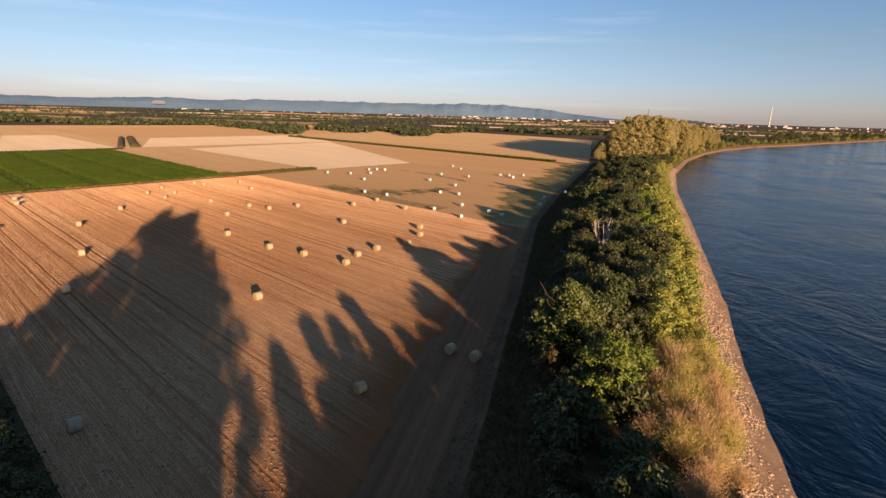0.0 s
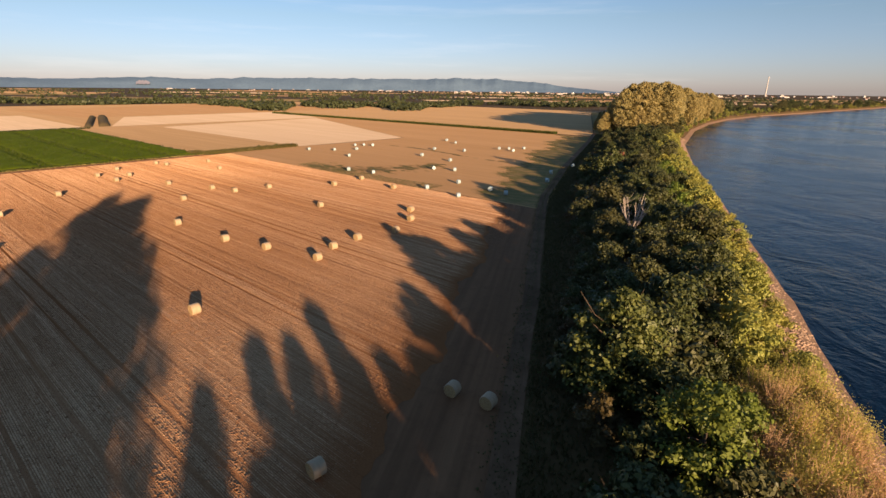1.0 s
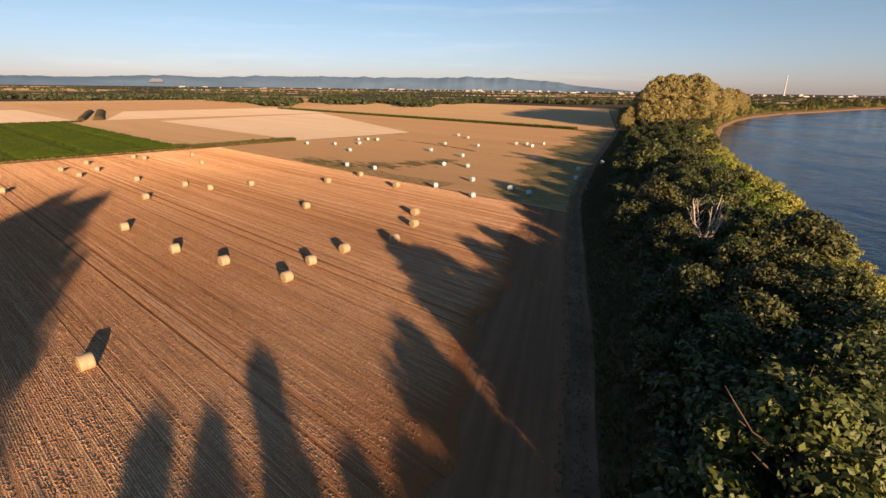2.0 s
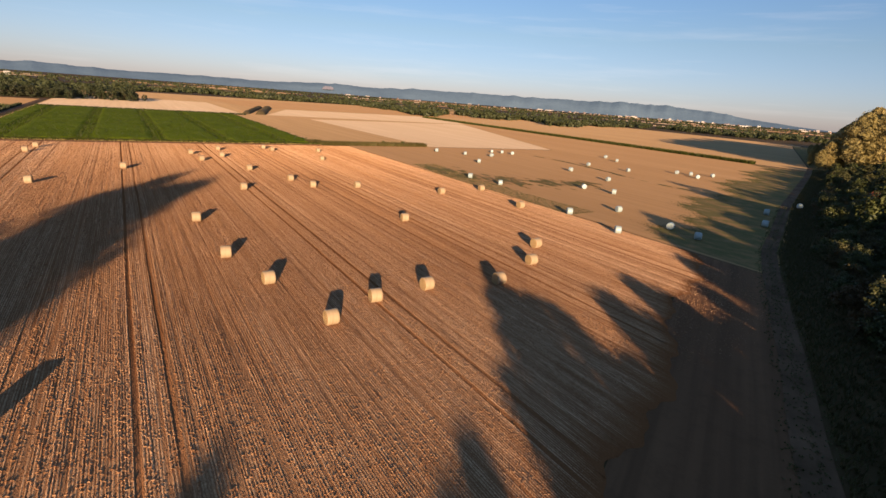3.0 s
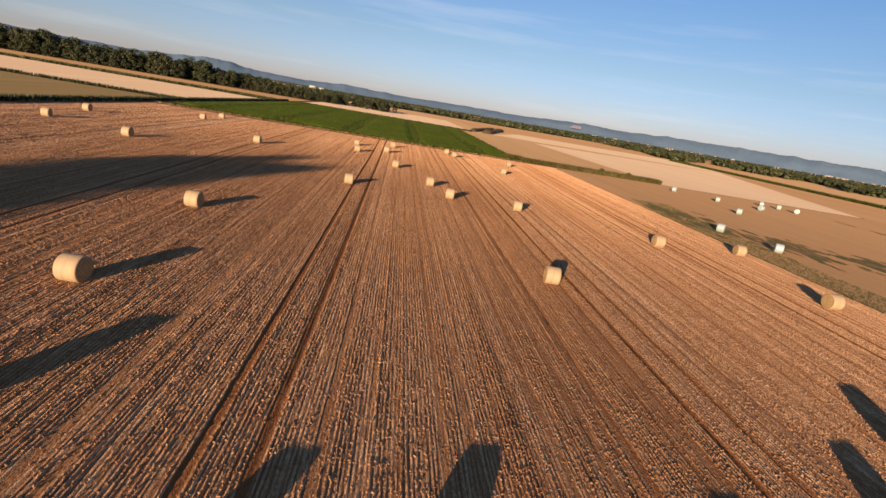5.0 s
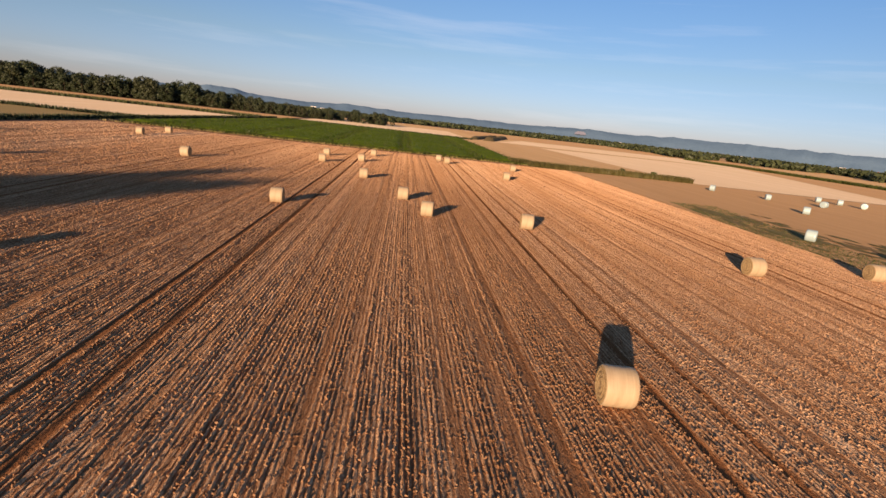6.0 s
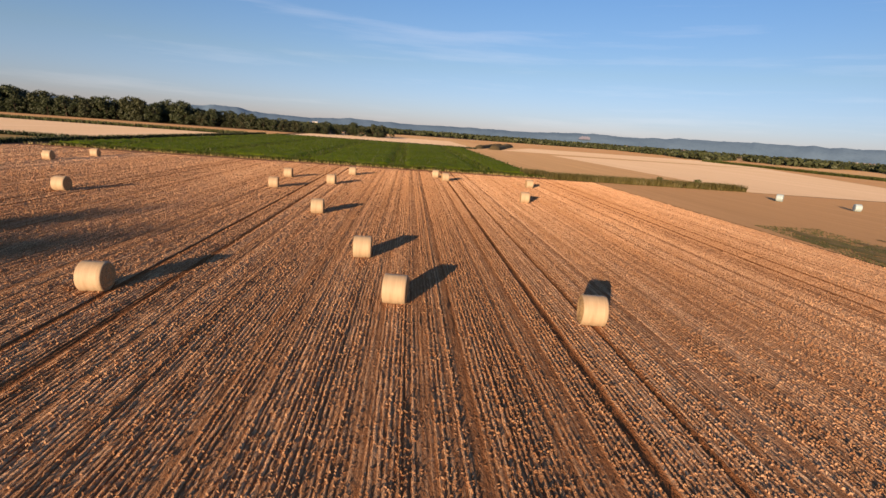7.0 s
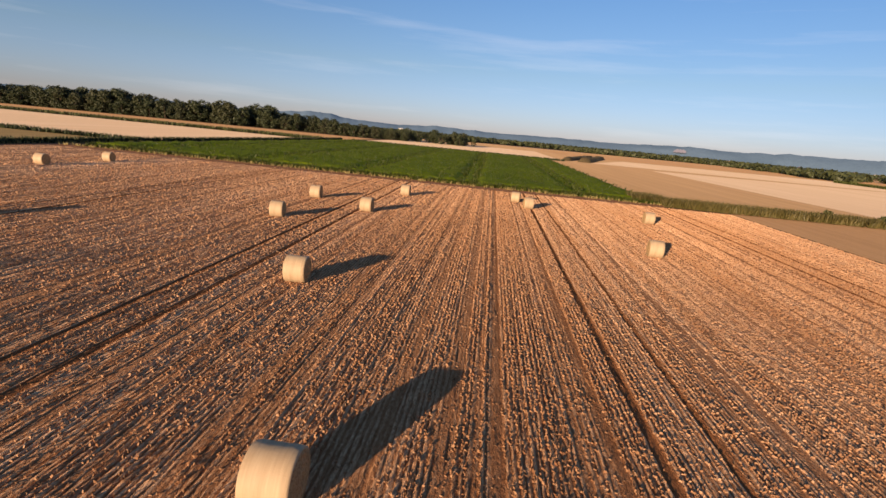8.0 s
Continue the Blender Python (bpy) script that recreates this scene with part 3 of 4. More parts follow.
for i in range(34):
    a, d = far_rng.uniform(-70, 38), far_rng.uniform(950, 3000)
    x, y = d * math.sin(radians(a)), d * math.cos(radians(a))
    w, h = far_rng.uniform(90, 260), far_rng.uniform(40, 110) * d / 1200
    if x + w > bank(y - h) - 40:
        continue
    bm = bmesh.new()
    bm.faces.new([bm.verts.new((px, py, 0.05 + 0.01 * i)) for px, py in ((-w, -h), (w, -h * 0.8), (w * 0.9, h), (-w * 1.1, h * 0.9))])
    far = part("field_distant", bm, M[far_rng.choice(("pale", "gold", "brown", "olive", "gold"))], None, "distant harvested field on the plain")
    far.matrix_basis = pose(x, y, 0, 0, 0, far_rng.uniform(-20, 20))
    tagged(far, kind="structure")
for i in range(16):
    a, d = far_rng.uniform(8, 37), far_rng.uniform(1000, 2600)
    x, y = d * math.sin(radians(a)), d * math.cos(radians(a))
    h = far_rng.uniform(25, 60) * d / 1200
    w = min(far_rng.uniform(90, 260), 0.85 * (bank(y - h) - 60 - x))
    if w < 30:
        continue
    bm = bmesh.new()
    bm.faces.new([bm.verts.new((px, py, 0.5 + 0.012 * i)) for px, py in ((-w, -h), (w, -h * 0.8), (w * 0.9, h), (-w * 1.1, h * 0.9))])
    far = part("field_distant", bm, M[far_rng.choice(("pale", "gold", "brown"))], None, "distant harvested field beyond the river bend")
    far.matrix_basis = pose(x, y, 0, 0, 0, far_rng.uniform(-8, 8))
    tagged(far, kind="structure")
RIDGE = 0.034
TRAMS = [12.2, 22.1, 42.0, 61.9, 81.6, 101.4]      # middles of the wheel tracks
SEAMS = [(31.6, 0.16), (52.3, 0.2), (66.4, 0.16), (71.6, 0.22), (77.6, 0.2), (86.9, 0.16), (91.5, 0.22), (97.2, 0.16)]     # raised lines of spilt straw between two cuts
GAPS = [9.1, 17.4, 26.8, 36.2, 47.4, 56.9, 64.6, 68.8, 74.7, 76.2, 79.3, 84.9, 89.4, 94.6, 99.2, 105.7]     # thin rows where the soil shows
ROW = 0.165


def row_profile():
    """For every row of the stubble: its place across the field, how high and how full it stands."""
    rng = np.random.RandomState(3)
    count = int(111.5 / ROW)
    v = 0.6 + (np.arange(count) + 0.5) * ROW + rng.uniform(-0.02, 0.02, count)
    full = np.clip(rng.normal(1.0, 0.2, count) + 0.14 * np.sin(v * 2 * math.pi / 3.05), 0.4, 1.5)
    full[rng.uniform(0, 1, count) < 0.05] = 0.3
    for g in GAPS:
        full *= 1 - 0.75 * np.exp(-((v - g) / 0.17) ** 2)
    for m, w in SEAMS:
        full += 0.9 * np.exp(-((v - m) / w) ** 2)
    rut = np.zeros(count)
    for t in TRAMS:
        for w in (-0.95, 0.95):
            rut = np.maximum(rut, np.exp(-((v - t - w) / 0.15) ** 4))
            full += 0.5 * np.exp(-((v - t - w - 0.42) / 0.13) ** 2)
    return v, full * (1 - rut), rut


ROWS = row_profile()


def build_stubble():
    """The stubble field: straw rows standing proud of the soil, wheel tracks pressed in between."""
    rng = np.random.RandomState(4)
    mid, full, rut = ROWS
    count = len(mid)
    vs = (mid[:, None] + np.array([-0.5, -0.22, 0.0, 0.26])[None] * ROW).ravel()
    pieces = []
    for lo, hi, n in ((0, 300, 60), (299, 640, 210), (639, count, 60)):
        lines = vs[lo * 4:hi * 4]
        V = np.zeros((len(lines), n, 3))
        for i, v in enumerate(lines):
            us = np.linspace(near_edge(v) + 10.0 + 1.1 * math.sin(v * 0.23) + 0.5 * math.sin(v * 0.9 + 1) + 0.15 * math.sin(v * 2.9), 171.5, n)
            if lo == 299:
                us = np.concatenate([np.linspace(us[0], 44.5, 30), np.linspace(45, 130, n - 45), np.linspace(132, 171.5, 15)])
            row, k = lo + i // 4, i % 4
            z = (RIDGE * full[row] if k > 1 else 0.006) * rng.uniform(0.45, 1.3, n) * (0.75 if k == 3 else 1.0)
            z *= np.interp(us, [6, 34], [0.62, 1.12])
            z -= 0.03 * rut[row]
            z[:3] *= np.array([0.0, 0.35, 0.7])
            V[i, :, 0], V[i, :, 1], V[i, :, 2] = us, -(v + rng.normal(0, 0.018, n) + 0.035 * np.sin(us * 0.11 + 0.02 * row)), 0.072 + z
        a = np.arange(len(lines) - 1)[:, None] * n + np.arange(n - 1)[None, :]
        pieces.append((V.reshape(-1, 3), np.stack([a, a + n, a + n + 1, a + 1], -1).reshape(-1, 4)[:, ::-1]))
    V, F = joined(pieces)
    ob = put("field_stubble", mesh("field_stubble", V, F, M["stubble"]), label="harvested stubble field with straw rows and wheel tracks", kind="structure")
    ob.matrix_basis = FIELD


def build_headland():
    """The turning strip beside the track, worked along the track instead of along the rows."""
    corners = [place(near_edge(v) + 0.5, v) for v in (0.6, 40, 80, 112.2)] + [place(near_edge(v) + 11.5, v) for v in (112.2, 80, 40, 0.6)]
    turn = pose(3.0, 33.0, 0, 0, 0, 78.0)
    back = turn.inverted()
    bm = bmesh.new()
    face = bm.faces.new([bm.verts.new(back @ Vector((x, y, 0.06))) for x, y in corners])
    face.normal_update()
    if face.normal.z < 0:
        face.normal_flip()
    ob = part("field_headland", bm, M["headland"], None, "worn brown headland of the stubble field")
    ob.matrix_basis = turn
    tagged(ob, kind="structure")


build_headland()
build_stubble()
flat_field("farm_path", [(34, -2.2), (460, -2.2), (460, 0.3), (34, 0.3)], "dirt", "narrow dirt path beside the stubble field", 0.06)
flat_field("grass_margin", [(172.2, 0), (176.2, 0), (176.2, 103), (172.2, 103)], "headland", "dry bare margin at the field's end", 0.05)


def build_track():
    """The track along the trees: two bare ruts with a grass middle."""
    ys = list(range(-60, 350, 3))
    prof = [(-1.1, 0.03), (-0.9, 0.06), (-0.72, 0.01), (-0.45, 0.06), (0, 0.1), (0.4, 0.06), (0.72, 0.01), (0.9, 0.06), (1.1, 0.05)]
    k = len(prof)
    V = [(track(y) + o + 0.3 * noise.noise(Vector((y * 0.07, 0, 1))), y, 0.06 + z) for y in ys for o, z in prof]
    F = [(j * k + i, j * k + i + 1, (j + 1) * k + i + 1, (j + 1) * k + i) for j in range(len(ys) - 1) for i in range(k - 1)]
    put("dirt_track", mesh("dirt_track", V, F, M["dirt"], True), label="rutted dirt track along the riverside trees", kind="structure")


build_track()

# ---- bales ----


def round_bale(wrapped=False):
    rng = random.Random(5)
    r, w, seg = 0.71, 1.12, 36
    root = tagged(new("wrapped_bale" if wrapped else "round_bale"), "white film-wrapped round bale on the brown meadow" if wrapped else "round straw bale in pale net wrap on the stubble", "bale")

    def ring(bm, x, rad):
        vs = []
        for k in range(seg):
            an = 2 * math.pi * k / seg
            rr = rad * (1 + 0.012 * noise.noise(Vector((x * 3, math.cos(an) * 2, math.sin(an) * 2))))
            z = math.sin(an) * rr
            vs.append(bm.verts.new((x, math.cos(an) * rr, max(z, -0.67 * r / 0.71) + 0.67)))
        return vs

    def lathe(bm, prof):
        rings = [ring(bm, x, rad) for x, rad in prof]
        for a, b in zip(rings, rings[1:]):
            for k in range(seg):
                bm.faces.new((a[k], a[(k + 1) % seg], b[(k + 1) % seg], b[k]))
        return rings

    bm = bmesh.new()
    e = 0.12 if wrapped else 0.05
    lathe(bm, [(-w / 2, r - e), (-w / 2 + e * 0.35, r - e * 0.3), (-w / 2 + e, r)] + [(-w / 2 + e + (w - 2 * e) * k / 6, r + (0.012 if k % 2 else 0)) for k in range(1, 6)] + [(w / 2 - e, r), (w / 2 - e * 0.35, r - e * 0.3), (w / 2, r - e)])
    bmesh.ops.recalc_face_normals(bm, faces=bm.faces)
    part("film" if wrapped else "net_wrap", bm, M["film"] if wrapped else M["net"], root, smooth=True)
    for s in (-1, 1):
        bm = bmesh.new()
        prof = [(s * w / 2, r - e)] + [(s * (w / 2 + (0.0 if wrapped else (0.015 if k % 2 else -0.01)) + 0.03 * (1 - k2 * k2)), (r - e) * k2) for k, k2 in ((1, 0.86), (2, 0.72), (3, 0.58), (4, 0.44), (5, 0.3), (6, 0.16))]
        rings = lathe(bm, prof)
        bm.faces.new(rings[-1])
        bmesh.ops.recalc_face_normals(bm, faces=bm.faces)
        if sum(f.normal.x * s for f in bm.faces) < 0:
            bmesh.ops.reverse_faces(bm, faces=bm.faces)
        part("end_face", bm, M["film"] if wrapped else M["straw_end"], root, "" if wrapped else "straw-coloured bale end", smooth=wrapped)
    return root


TAN = [(-52.8, 113.9), (-63.2, 136.3), (-62.5, 150.1), (-54.8, 146.7), (-47.8, 152.5), (-28.2, 131.4), (-30.9, 157.9), (-24.8, 168.0), (-13.5, 154.4), (-29.4, 73.6), (2.6, 57.5), (5.8, 55.7), (-7.4, 47.2), (-33.4, 38.5), (-38.6, 103.5), (-29.5, 99.1), (-19.3, 94.0), (-18.1, 100.1), (-14.8, 105.5), (-8.3, 110.9), (-6.1, 120.0), (-6.7, 128.1), (-93.0, 118.2), (-96.2, 138.9), (-77.3, 155.3), (-94.7, 159.2), (-96.5, 168.2), (-75.3, 183.3), (-102.0, 192.4), (-129.4, 141.2), (-136.0, 147.9), (-105.0, 166.2), (-107.1, 178.5), (-97.1, 190.1), (-86.6, 199.2), (-74.0, 93.8), (-61.4, 73.3), (-109.0, 111.0), (-123.5, 118.7)]
WHITE = [(-60.3, 239.5), (-49.1, 239.4), (-38.7, 219.9), (-43.3, 258.2), (-39.8, 242.9), (-39.4, 259.8), (-35.0, 259.0), (-9.4, 224.9), (-4.9, 247.4), (0.5, 287.1), (5.1, 274.9), (8.6, 242.1), (2.3, 210.4), (-3.4, 190.1), (3.9, 187.0), (25.2, 252.1), (29.7, 251.7), (30.8, 244.3), (37.0, 254.4), (36.1, 183.9), (32.0, 168.5), (47.2, 199.8), (-4.2, 155.0), (4.5, 144.7), (4.8, 164.0), (13.5, 153.8), (17.2, 148.4), (-22.9, 179.6), (-32.0, 184.8)]
V_ANGLE = math.degrees(math.atan2(-UX, UY))
copies(round_bale(), [(x, y, 0.05, V_ANGLE + RNG.uniform(-8, 8), RNG.uniform(0.97, 1.03)) for x, y in TAN], "round bales on the stubble")
copies(round_bale(True), [(x, y, 0.05, RNG.uniform(0, 180), RNG.uniform(0.92, 1.0)) for x, y in WHITE], "wrapped bales on the meadow")

# ---- riverside trees ----
OAKS = [tree("broadleaf_tree", "dark green broadleaf tree in the riverside wood", "tree", 21 + i, 10, 4.3, 1.6, "leaf_dark", 1.3, 60, 60, 0.27, r0=0.24, count=9) for i in range(3)]
LEAD = tree("broadleaf_tree", "tall dense dark green tree standing out of the riverside wood", "tree", 27, 11.4, 4.4, 1.3, "leaf_lead", 1.15, 120, 80, 0.2, r0=0.27, count=12, shape=((0, 0.8), (0.3, 1.0), (0.55, 0.96), (0.7, 0.72), (0.82, 0.42), (0.9, 0.2), (1.0, 0.06)))
LOWS = [tree("broadleaf_tree", "dark green broadleaf tree in the riverside wood", "tree", 121 + i, 10, 4.3, 1.2, "leaf_dark", 1.3, 46, 50, 0.31, r0=0.24, count=5) for i in range(2)]
GREENS = [tree("green_tree", "bright green young tree in the riverside wood", "tree", 31 + i, 8, 3.0, 1.0, "leaf_green", 0.95, 48, 110, 0.17, r0=0.16, count=8) for i in range(2)]
WILLOWS = [tree("willow", "yellow-green willow on the river bank", "tree", 41 + i, 6.5, 2.7, 0.5, "leaf_willow", 0.82, 44, 52, 0.2, r0=0.14, count=10) for i in range(2)]
BUSHES = [tree("bush", "dark leafy bush in the riverside wood", "bush", 51 + i, 4.5, 2.6, 0.3, m, 0.88, 28, 54, 0.215, r0=0.09, count=8) for i, m in enumerate(("leaf_dark", "leaf_brown"))]
SCRUBS = [scrub("willow_scrub", "tan half-bare willow scrub on the river bank", 61, 5.0, 3.0, "leaf_tan", 170, 34, 0.075), scrub("willow_scrub", "yellow-green willow scrub on the river bank", 62, 5.0, 3.0, "leaf_scrub", 120, 64, 0.08)]
POPLARS = [tree("poplar", "tall pale olive poplar by the river bend", "tree", 71 + i, 30, 7.2, 3.0, "leaf_poplar", 1.9, 230, 48, 0.3, r0=0.45, count=14, shape=((0, 0.55), (0.25, 0.85), (0.5, 1.0), (0.75, 0.85), (0.9, 0.5), (1.0, 0.15))) for i in range(2)]
TALLS = [tree("tall_tree", "tall dark broadleaf tree behind the field corner", "tree", 81 + i, 26, 5.5, 6.0, "leaf_dark", 1.6, 70, 60, 0.5, r0=0.4, count=12) for i in range(2)]

FAR_GREEN = tree("green_tree", "bright green young tree in the riverside wood", "tree", 131, 8, 3.0, 0.8, "leaf_green", 1.1, 26, 30, 0.36, r0=0.16, count=4)
FAR_WILLOWS = [tree("willow", "yellow-green willow on the river bank", "tree", 133 + i, 6.5, 2.8, 0.4, "leaf_willow", 1.0, 26, 30, 0.32, r0=0.14, count=4) for i in range(2)]
FAR_BUSHES = [tree("bush", "dark leafy bush in the riverside wood", "bush", 135 + i, 4.5, 2.6, 0.3, m, 0.9, 20, 28, 0.32, r0=0.09, count=3) for i, m in enumerate(("leaf_dark", "leaf_brown"))]
SLIMS = [tree("slim_tree", "slim upright tree at the end of the riverside wood", "tree", 95 + i, 13, 2.1, 1.2, "leaf_dark", 0.95, 74, 50, 0.32, r0=0.16, count=8, top=0.75) for i in range(2)]

RED = tree("bush", "rust-red leafy bush among green bushes", "bush", 141, 5.5, 3.0, 0.3, "leaf_red", 1.0, 40, 34, 0.3, r0=0.1, count=4)
YELLOW = tree("young_tree", "bright yellow-leaved young tree below the poplars", "tree", 143, 13, 3.6, 1.5, "leaf_yellow", 1.2, 70, 34, 0.34, r0=0.2, count=6)

spots = {k: [] for k in ("red", "yellow", "lead", "oak0", "oak1", "oak2", "green0", "green1", "willow0", "willow1", "bush0", "bush1", "scrub0", "scrub1", "poplar0", "poplar1", "tall0", "tall1", "slim0", "slim1", "low0", "low1", "fgreen", "fwillow0", "fwillow1", "fbush0", "fbush1")}
LIGHT = dict(oak0="low0", oak1="low1", oak2="low1", green0="fgreen", green1="fgreen", willow0="fwillow0", willow1="fwillow1", bush0="fbush0", bush1="fbush1")
taken = []


def free(x, y, r):
    if any((x - a) ** 2 + (y - b) ** 2 < (0.63 * (r + c)) ** 2 for a, b, c in taken):
        return False
    taken.append((x, y, r))
    return True


def set_tree(kind, x, y, s, r, z=0.0, force=False):
    if force:
        taken.append((x, y, r))
    elif not free(x, y, r):
        return
    if (y > 165 or y < 12) and kind in LIGHT:
        kind = LIGHT[kind]
    spots[kind].append((x, y, z, RNG.uniform(0, 360), s))


for kind, x, y, s in (("lead", 17.4, 57.2, 1.0), ("oak1", 18.9, 60.5, 0.93), ("oak2", 38.5, 84.0, 0.75), ("oak1", 31.0, 71.0, 0.68), ("oak0", 42.0, 95.0, 1.0), ("oak2", 45.0, 108.0, 1.0), ("oak1", 37.0, 108.0, 0.95), ("oak0", 34.0, 118.0, 0.9), ("oak1", 23.0, 61.5, 0.8), ("green0", 20.3, 47.3, 1.08), ("oak2", 27.0, 77.0, 0.98), ("green1", 24.5, 51.0, 0.7), ("oak0", 32.0, 85.0, 0.7), ("bush0", 19.0, 36.0, 1.0), ("oak0", 16.8, 27.5, 0.72), ("oak2", 14.5, 21.0, 0.66), ("bush0", 11.5, 29.0, 0.8), ("bush0", 13.0, 38.0, 0.95), ("oak2", 41.0, 128.0, 1.02), ("oak1", 50.0, 167.0, 1.1)):
    set_tree(kind, x, y, s, 4.0 * s, force=True)
for kind, x, y, s in (("bush0", 31.3, 97.6, 0.95), ("bush0", 34.2, 98.2, 0.9), ("bush1", 30.0, 100.5, 0.9), ("oak1", 29.6, 95.0, 0.6), ("oak2", 36.0, 96.0, 0.62), ("oak0", 33.0, 96.0, 0.5), ("oak1", 35.8, 104.0, 0.7), ("oak0", 29.5, 103.0, 0.66), ("green1", 36.2, 101.5, 0.75)):
    set_tree(kind, x + 2.4, y + 3.3, s, 1.6, force=True)
taken.append((35.0, 103.8, 2.5))
for kind, x, y, s in (("tall0", -8.0, -12.0, 1.1), ("tall1", -3.0, -19.0, 1.0), ("tall0", 4.0, -22.0, 0.9), ("tall1", 9.2, -22.0, 0.8), ("tall1", -2.5, -9.8, 1.06), ("tall1", -14.0, -13.0, 0.8), ("tall0", -19.0, -12.0, 0.62)):
    set_tree(kind, x, y, s, 4.5, force=True)
for kind, x, y, s in (("slim0", 12.5, -10.6, 1.0), ("slim1", 14.5, -2.6, 1.02), ("slim0", 17.5, -0.6, 1.0), ("slim1", 18.5, 6.4, 1.0), ("slim0", 24.0, -5.6, 1.0), ("slim1", 20.0, 1.0, 0.8), ("slim0", 16.0, -9.0, 0.85), ("slim1", 22.0, 9.0, 0.8), ("slim0", 29.0, 16.0, 1.0), ("slim1", 25.0, 20.0, 0.85), ("slim1", 30.0, 12.0, 0.9)):
    set_tree(kind, x, y, s, 3.5, force=True)
for kind, x, y, s in (("bush0", 18.0, 66.5, 1.3), ("oak1", 28.5, 62.0, 0.6), ("bush0", 21.5, 67.0, 1.35), ("oak0", 29.0, 67.0, 0.62), ("bush0", 24.5, 60.5, 1.4), ("oak2", 30.5, 78.0, 0.62), ("bush0", 19.5, 71.0, 1.2), ("bush0", 17.5, 49.0, 0.9), ("bush0", 22.0, 44.0, 1.05), ("oak2", 21.5, 56.5, 0.7), ("bush0", 15.5, 59.5, 1.3), ("bush0", 18.8, 59.0, 1.4), ("bush0", 22.8, 57.5, 1.4), ("bush1", 14.5, 52.0, 0.95), ("oak2", 25.5, 58.0, 0.68), ("oak0", 26.0, 66.0, 0.9), ("oak1", 22.5, 73.0, 0.75), ("oak2", 27.5, 72.5, 0.7), ("oak0", 24.0, 83.0, 0.72), ("bush0", 17.0, 62.0, 1.1), ("bush0", 13.8, 41.4, 1.2), ("bush1", 12.0, 34.0, 0.8), ("low0", 17.5, 16.0, 0.8), ("low1", 21.5, 17.5, 0.8), ("low0", 12.5, 13.0, 0.7), ("low1", 16.5, 9.0, 0.75), ("low0", 12.0, -4.5, 0.85), ("low1", 15.0, -3.2, 0.92), ("low0", 17.6, -0.2, 0.88), ("low1", 21.0, 3.5, 0.86), ("low0", 23.5, 6.0, 0.8), ("low1", 24.0, 12.0, 0.85), ("low0", 9.8, -7.5, 0.8), ("low0", 22.1, 16.3, 0.95), ("low1", 24.6, 17.6, 0.98)):
    set_tree(kind, x, y, s, 2.0, force=True)
# the bank: tan scrub near the start, then willows
y = -4.0
while y < 330:
    for off, z in ((-5.5, -1.8), (-7.0, -1.1), (-9.5, -0.4), (-12.0, 0.0), (-14.0, 0.0)):
        if off < -13 and y > 57:
            continue
        x, yy = bank(y) + off + RNG.uniform(-0.8, 0.8), y + RNG.uniform(-1.2, 1.2)
        if y < 60:
            if off > -6 and not (43 < y < 50 or y < 39):
                continue
            set_tree("scrub1" if RNG.uniform(34, 58) < y else "scrub0", x, yy, RNG.uniform(0.75, 1.05) * (0.72 if off > -6 else 1) * (1.2 if y > 40 and off < -6 else 1), 1.55, z)
        elif off < -6:
            if y < 135:
                x, z = x - 0.8, z + 0.2
            set_tree(RNG.choice(("willow0", "willow1", "willow0", "willow1", "scrub1") if y < 120 else ("willow0", "willow1")), x, yy, RNG.uniform(0.7, 1.1) * (0.8 if off > -8 else 1), 2.0, z)
    y += 2.5
for _ in range(70):
    y = RNG.uniform(58, 175)
    set_tree(RNG.choice(("willow0", "willow1", "willow1", "green1")), bank(y) - RNG.uniform(8.5, 11.5), y, RNG.uniform(0.6, 0.95), 1.3, -0.4)
# the wood: trees and bushes
for _ in range(3200):
    y = RNG.uniform(-45, 345)
    left = track(y) + (9 if y < 60 else 6 if y < 80 else 8.5)
    right = bank(y) - (17 if y < 48 else 13)
    if right - left < 3:
        continue
    x = RNG.uniform(left, right)
    q = (x - left) / (right - left)
    if q < 0.25:
        k, s, r = RNG.choice((("bush0", RNG.uniform(0.6, 0.9), 2.2), ("bush0", RNG.uniform(0.6, 0.9), 2.2), ("bush1", RNG.uniform(0.6, 0.9), 2.2), ("oak2", RNG.uniform(0.4, 0.55), 2.4)))
    elif q > 0.75:
        k, s, r = RNG.choice((("green0", RNG.uniform(0.7, 1.0), 2.6), ("green1", RNG.uniform(0.7, 1.0), 2.6), ("willow0" if y > 62 else "green1", RNG.uniform(0.9, 1.2), 2.6), ("oak1", RNG.uniform(0.6, 0.9), 3.0)))
    else:
        if y < 52 and x < 20:
            if x > 12 or y > 30:
                set_tree(RNG.choice(("bush0", "bush1")), x, y, RNG.uniform(0.5, 0.85), 2.0)
            continue
        k, s, r = RNG.choice((("oak0", RNG.uniform(0.7, 1.05), 3.6), ("oak1", RNG.uniform(0.7, 1.05), 3.6), ("oak2", RNG.uniform(0.7, 1.05), 3.6), ("green1", RNG.uniform(0.7, 1.0), 2.8), ("bush1", RNG.uniform(0.9, 1.3), 2.8)))
        if q < 0.5:
            s, r = s * 0.85, r * 0.9
        if y > 115:
            s *= 1.0 if q > 0.5 else 0.85
            r *= 0.72
        if y > 165:
            s *= 0.78
    set_tree(k, x, y, s, r)
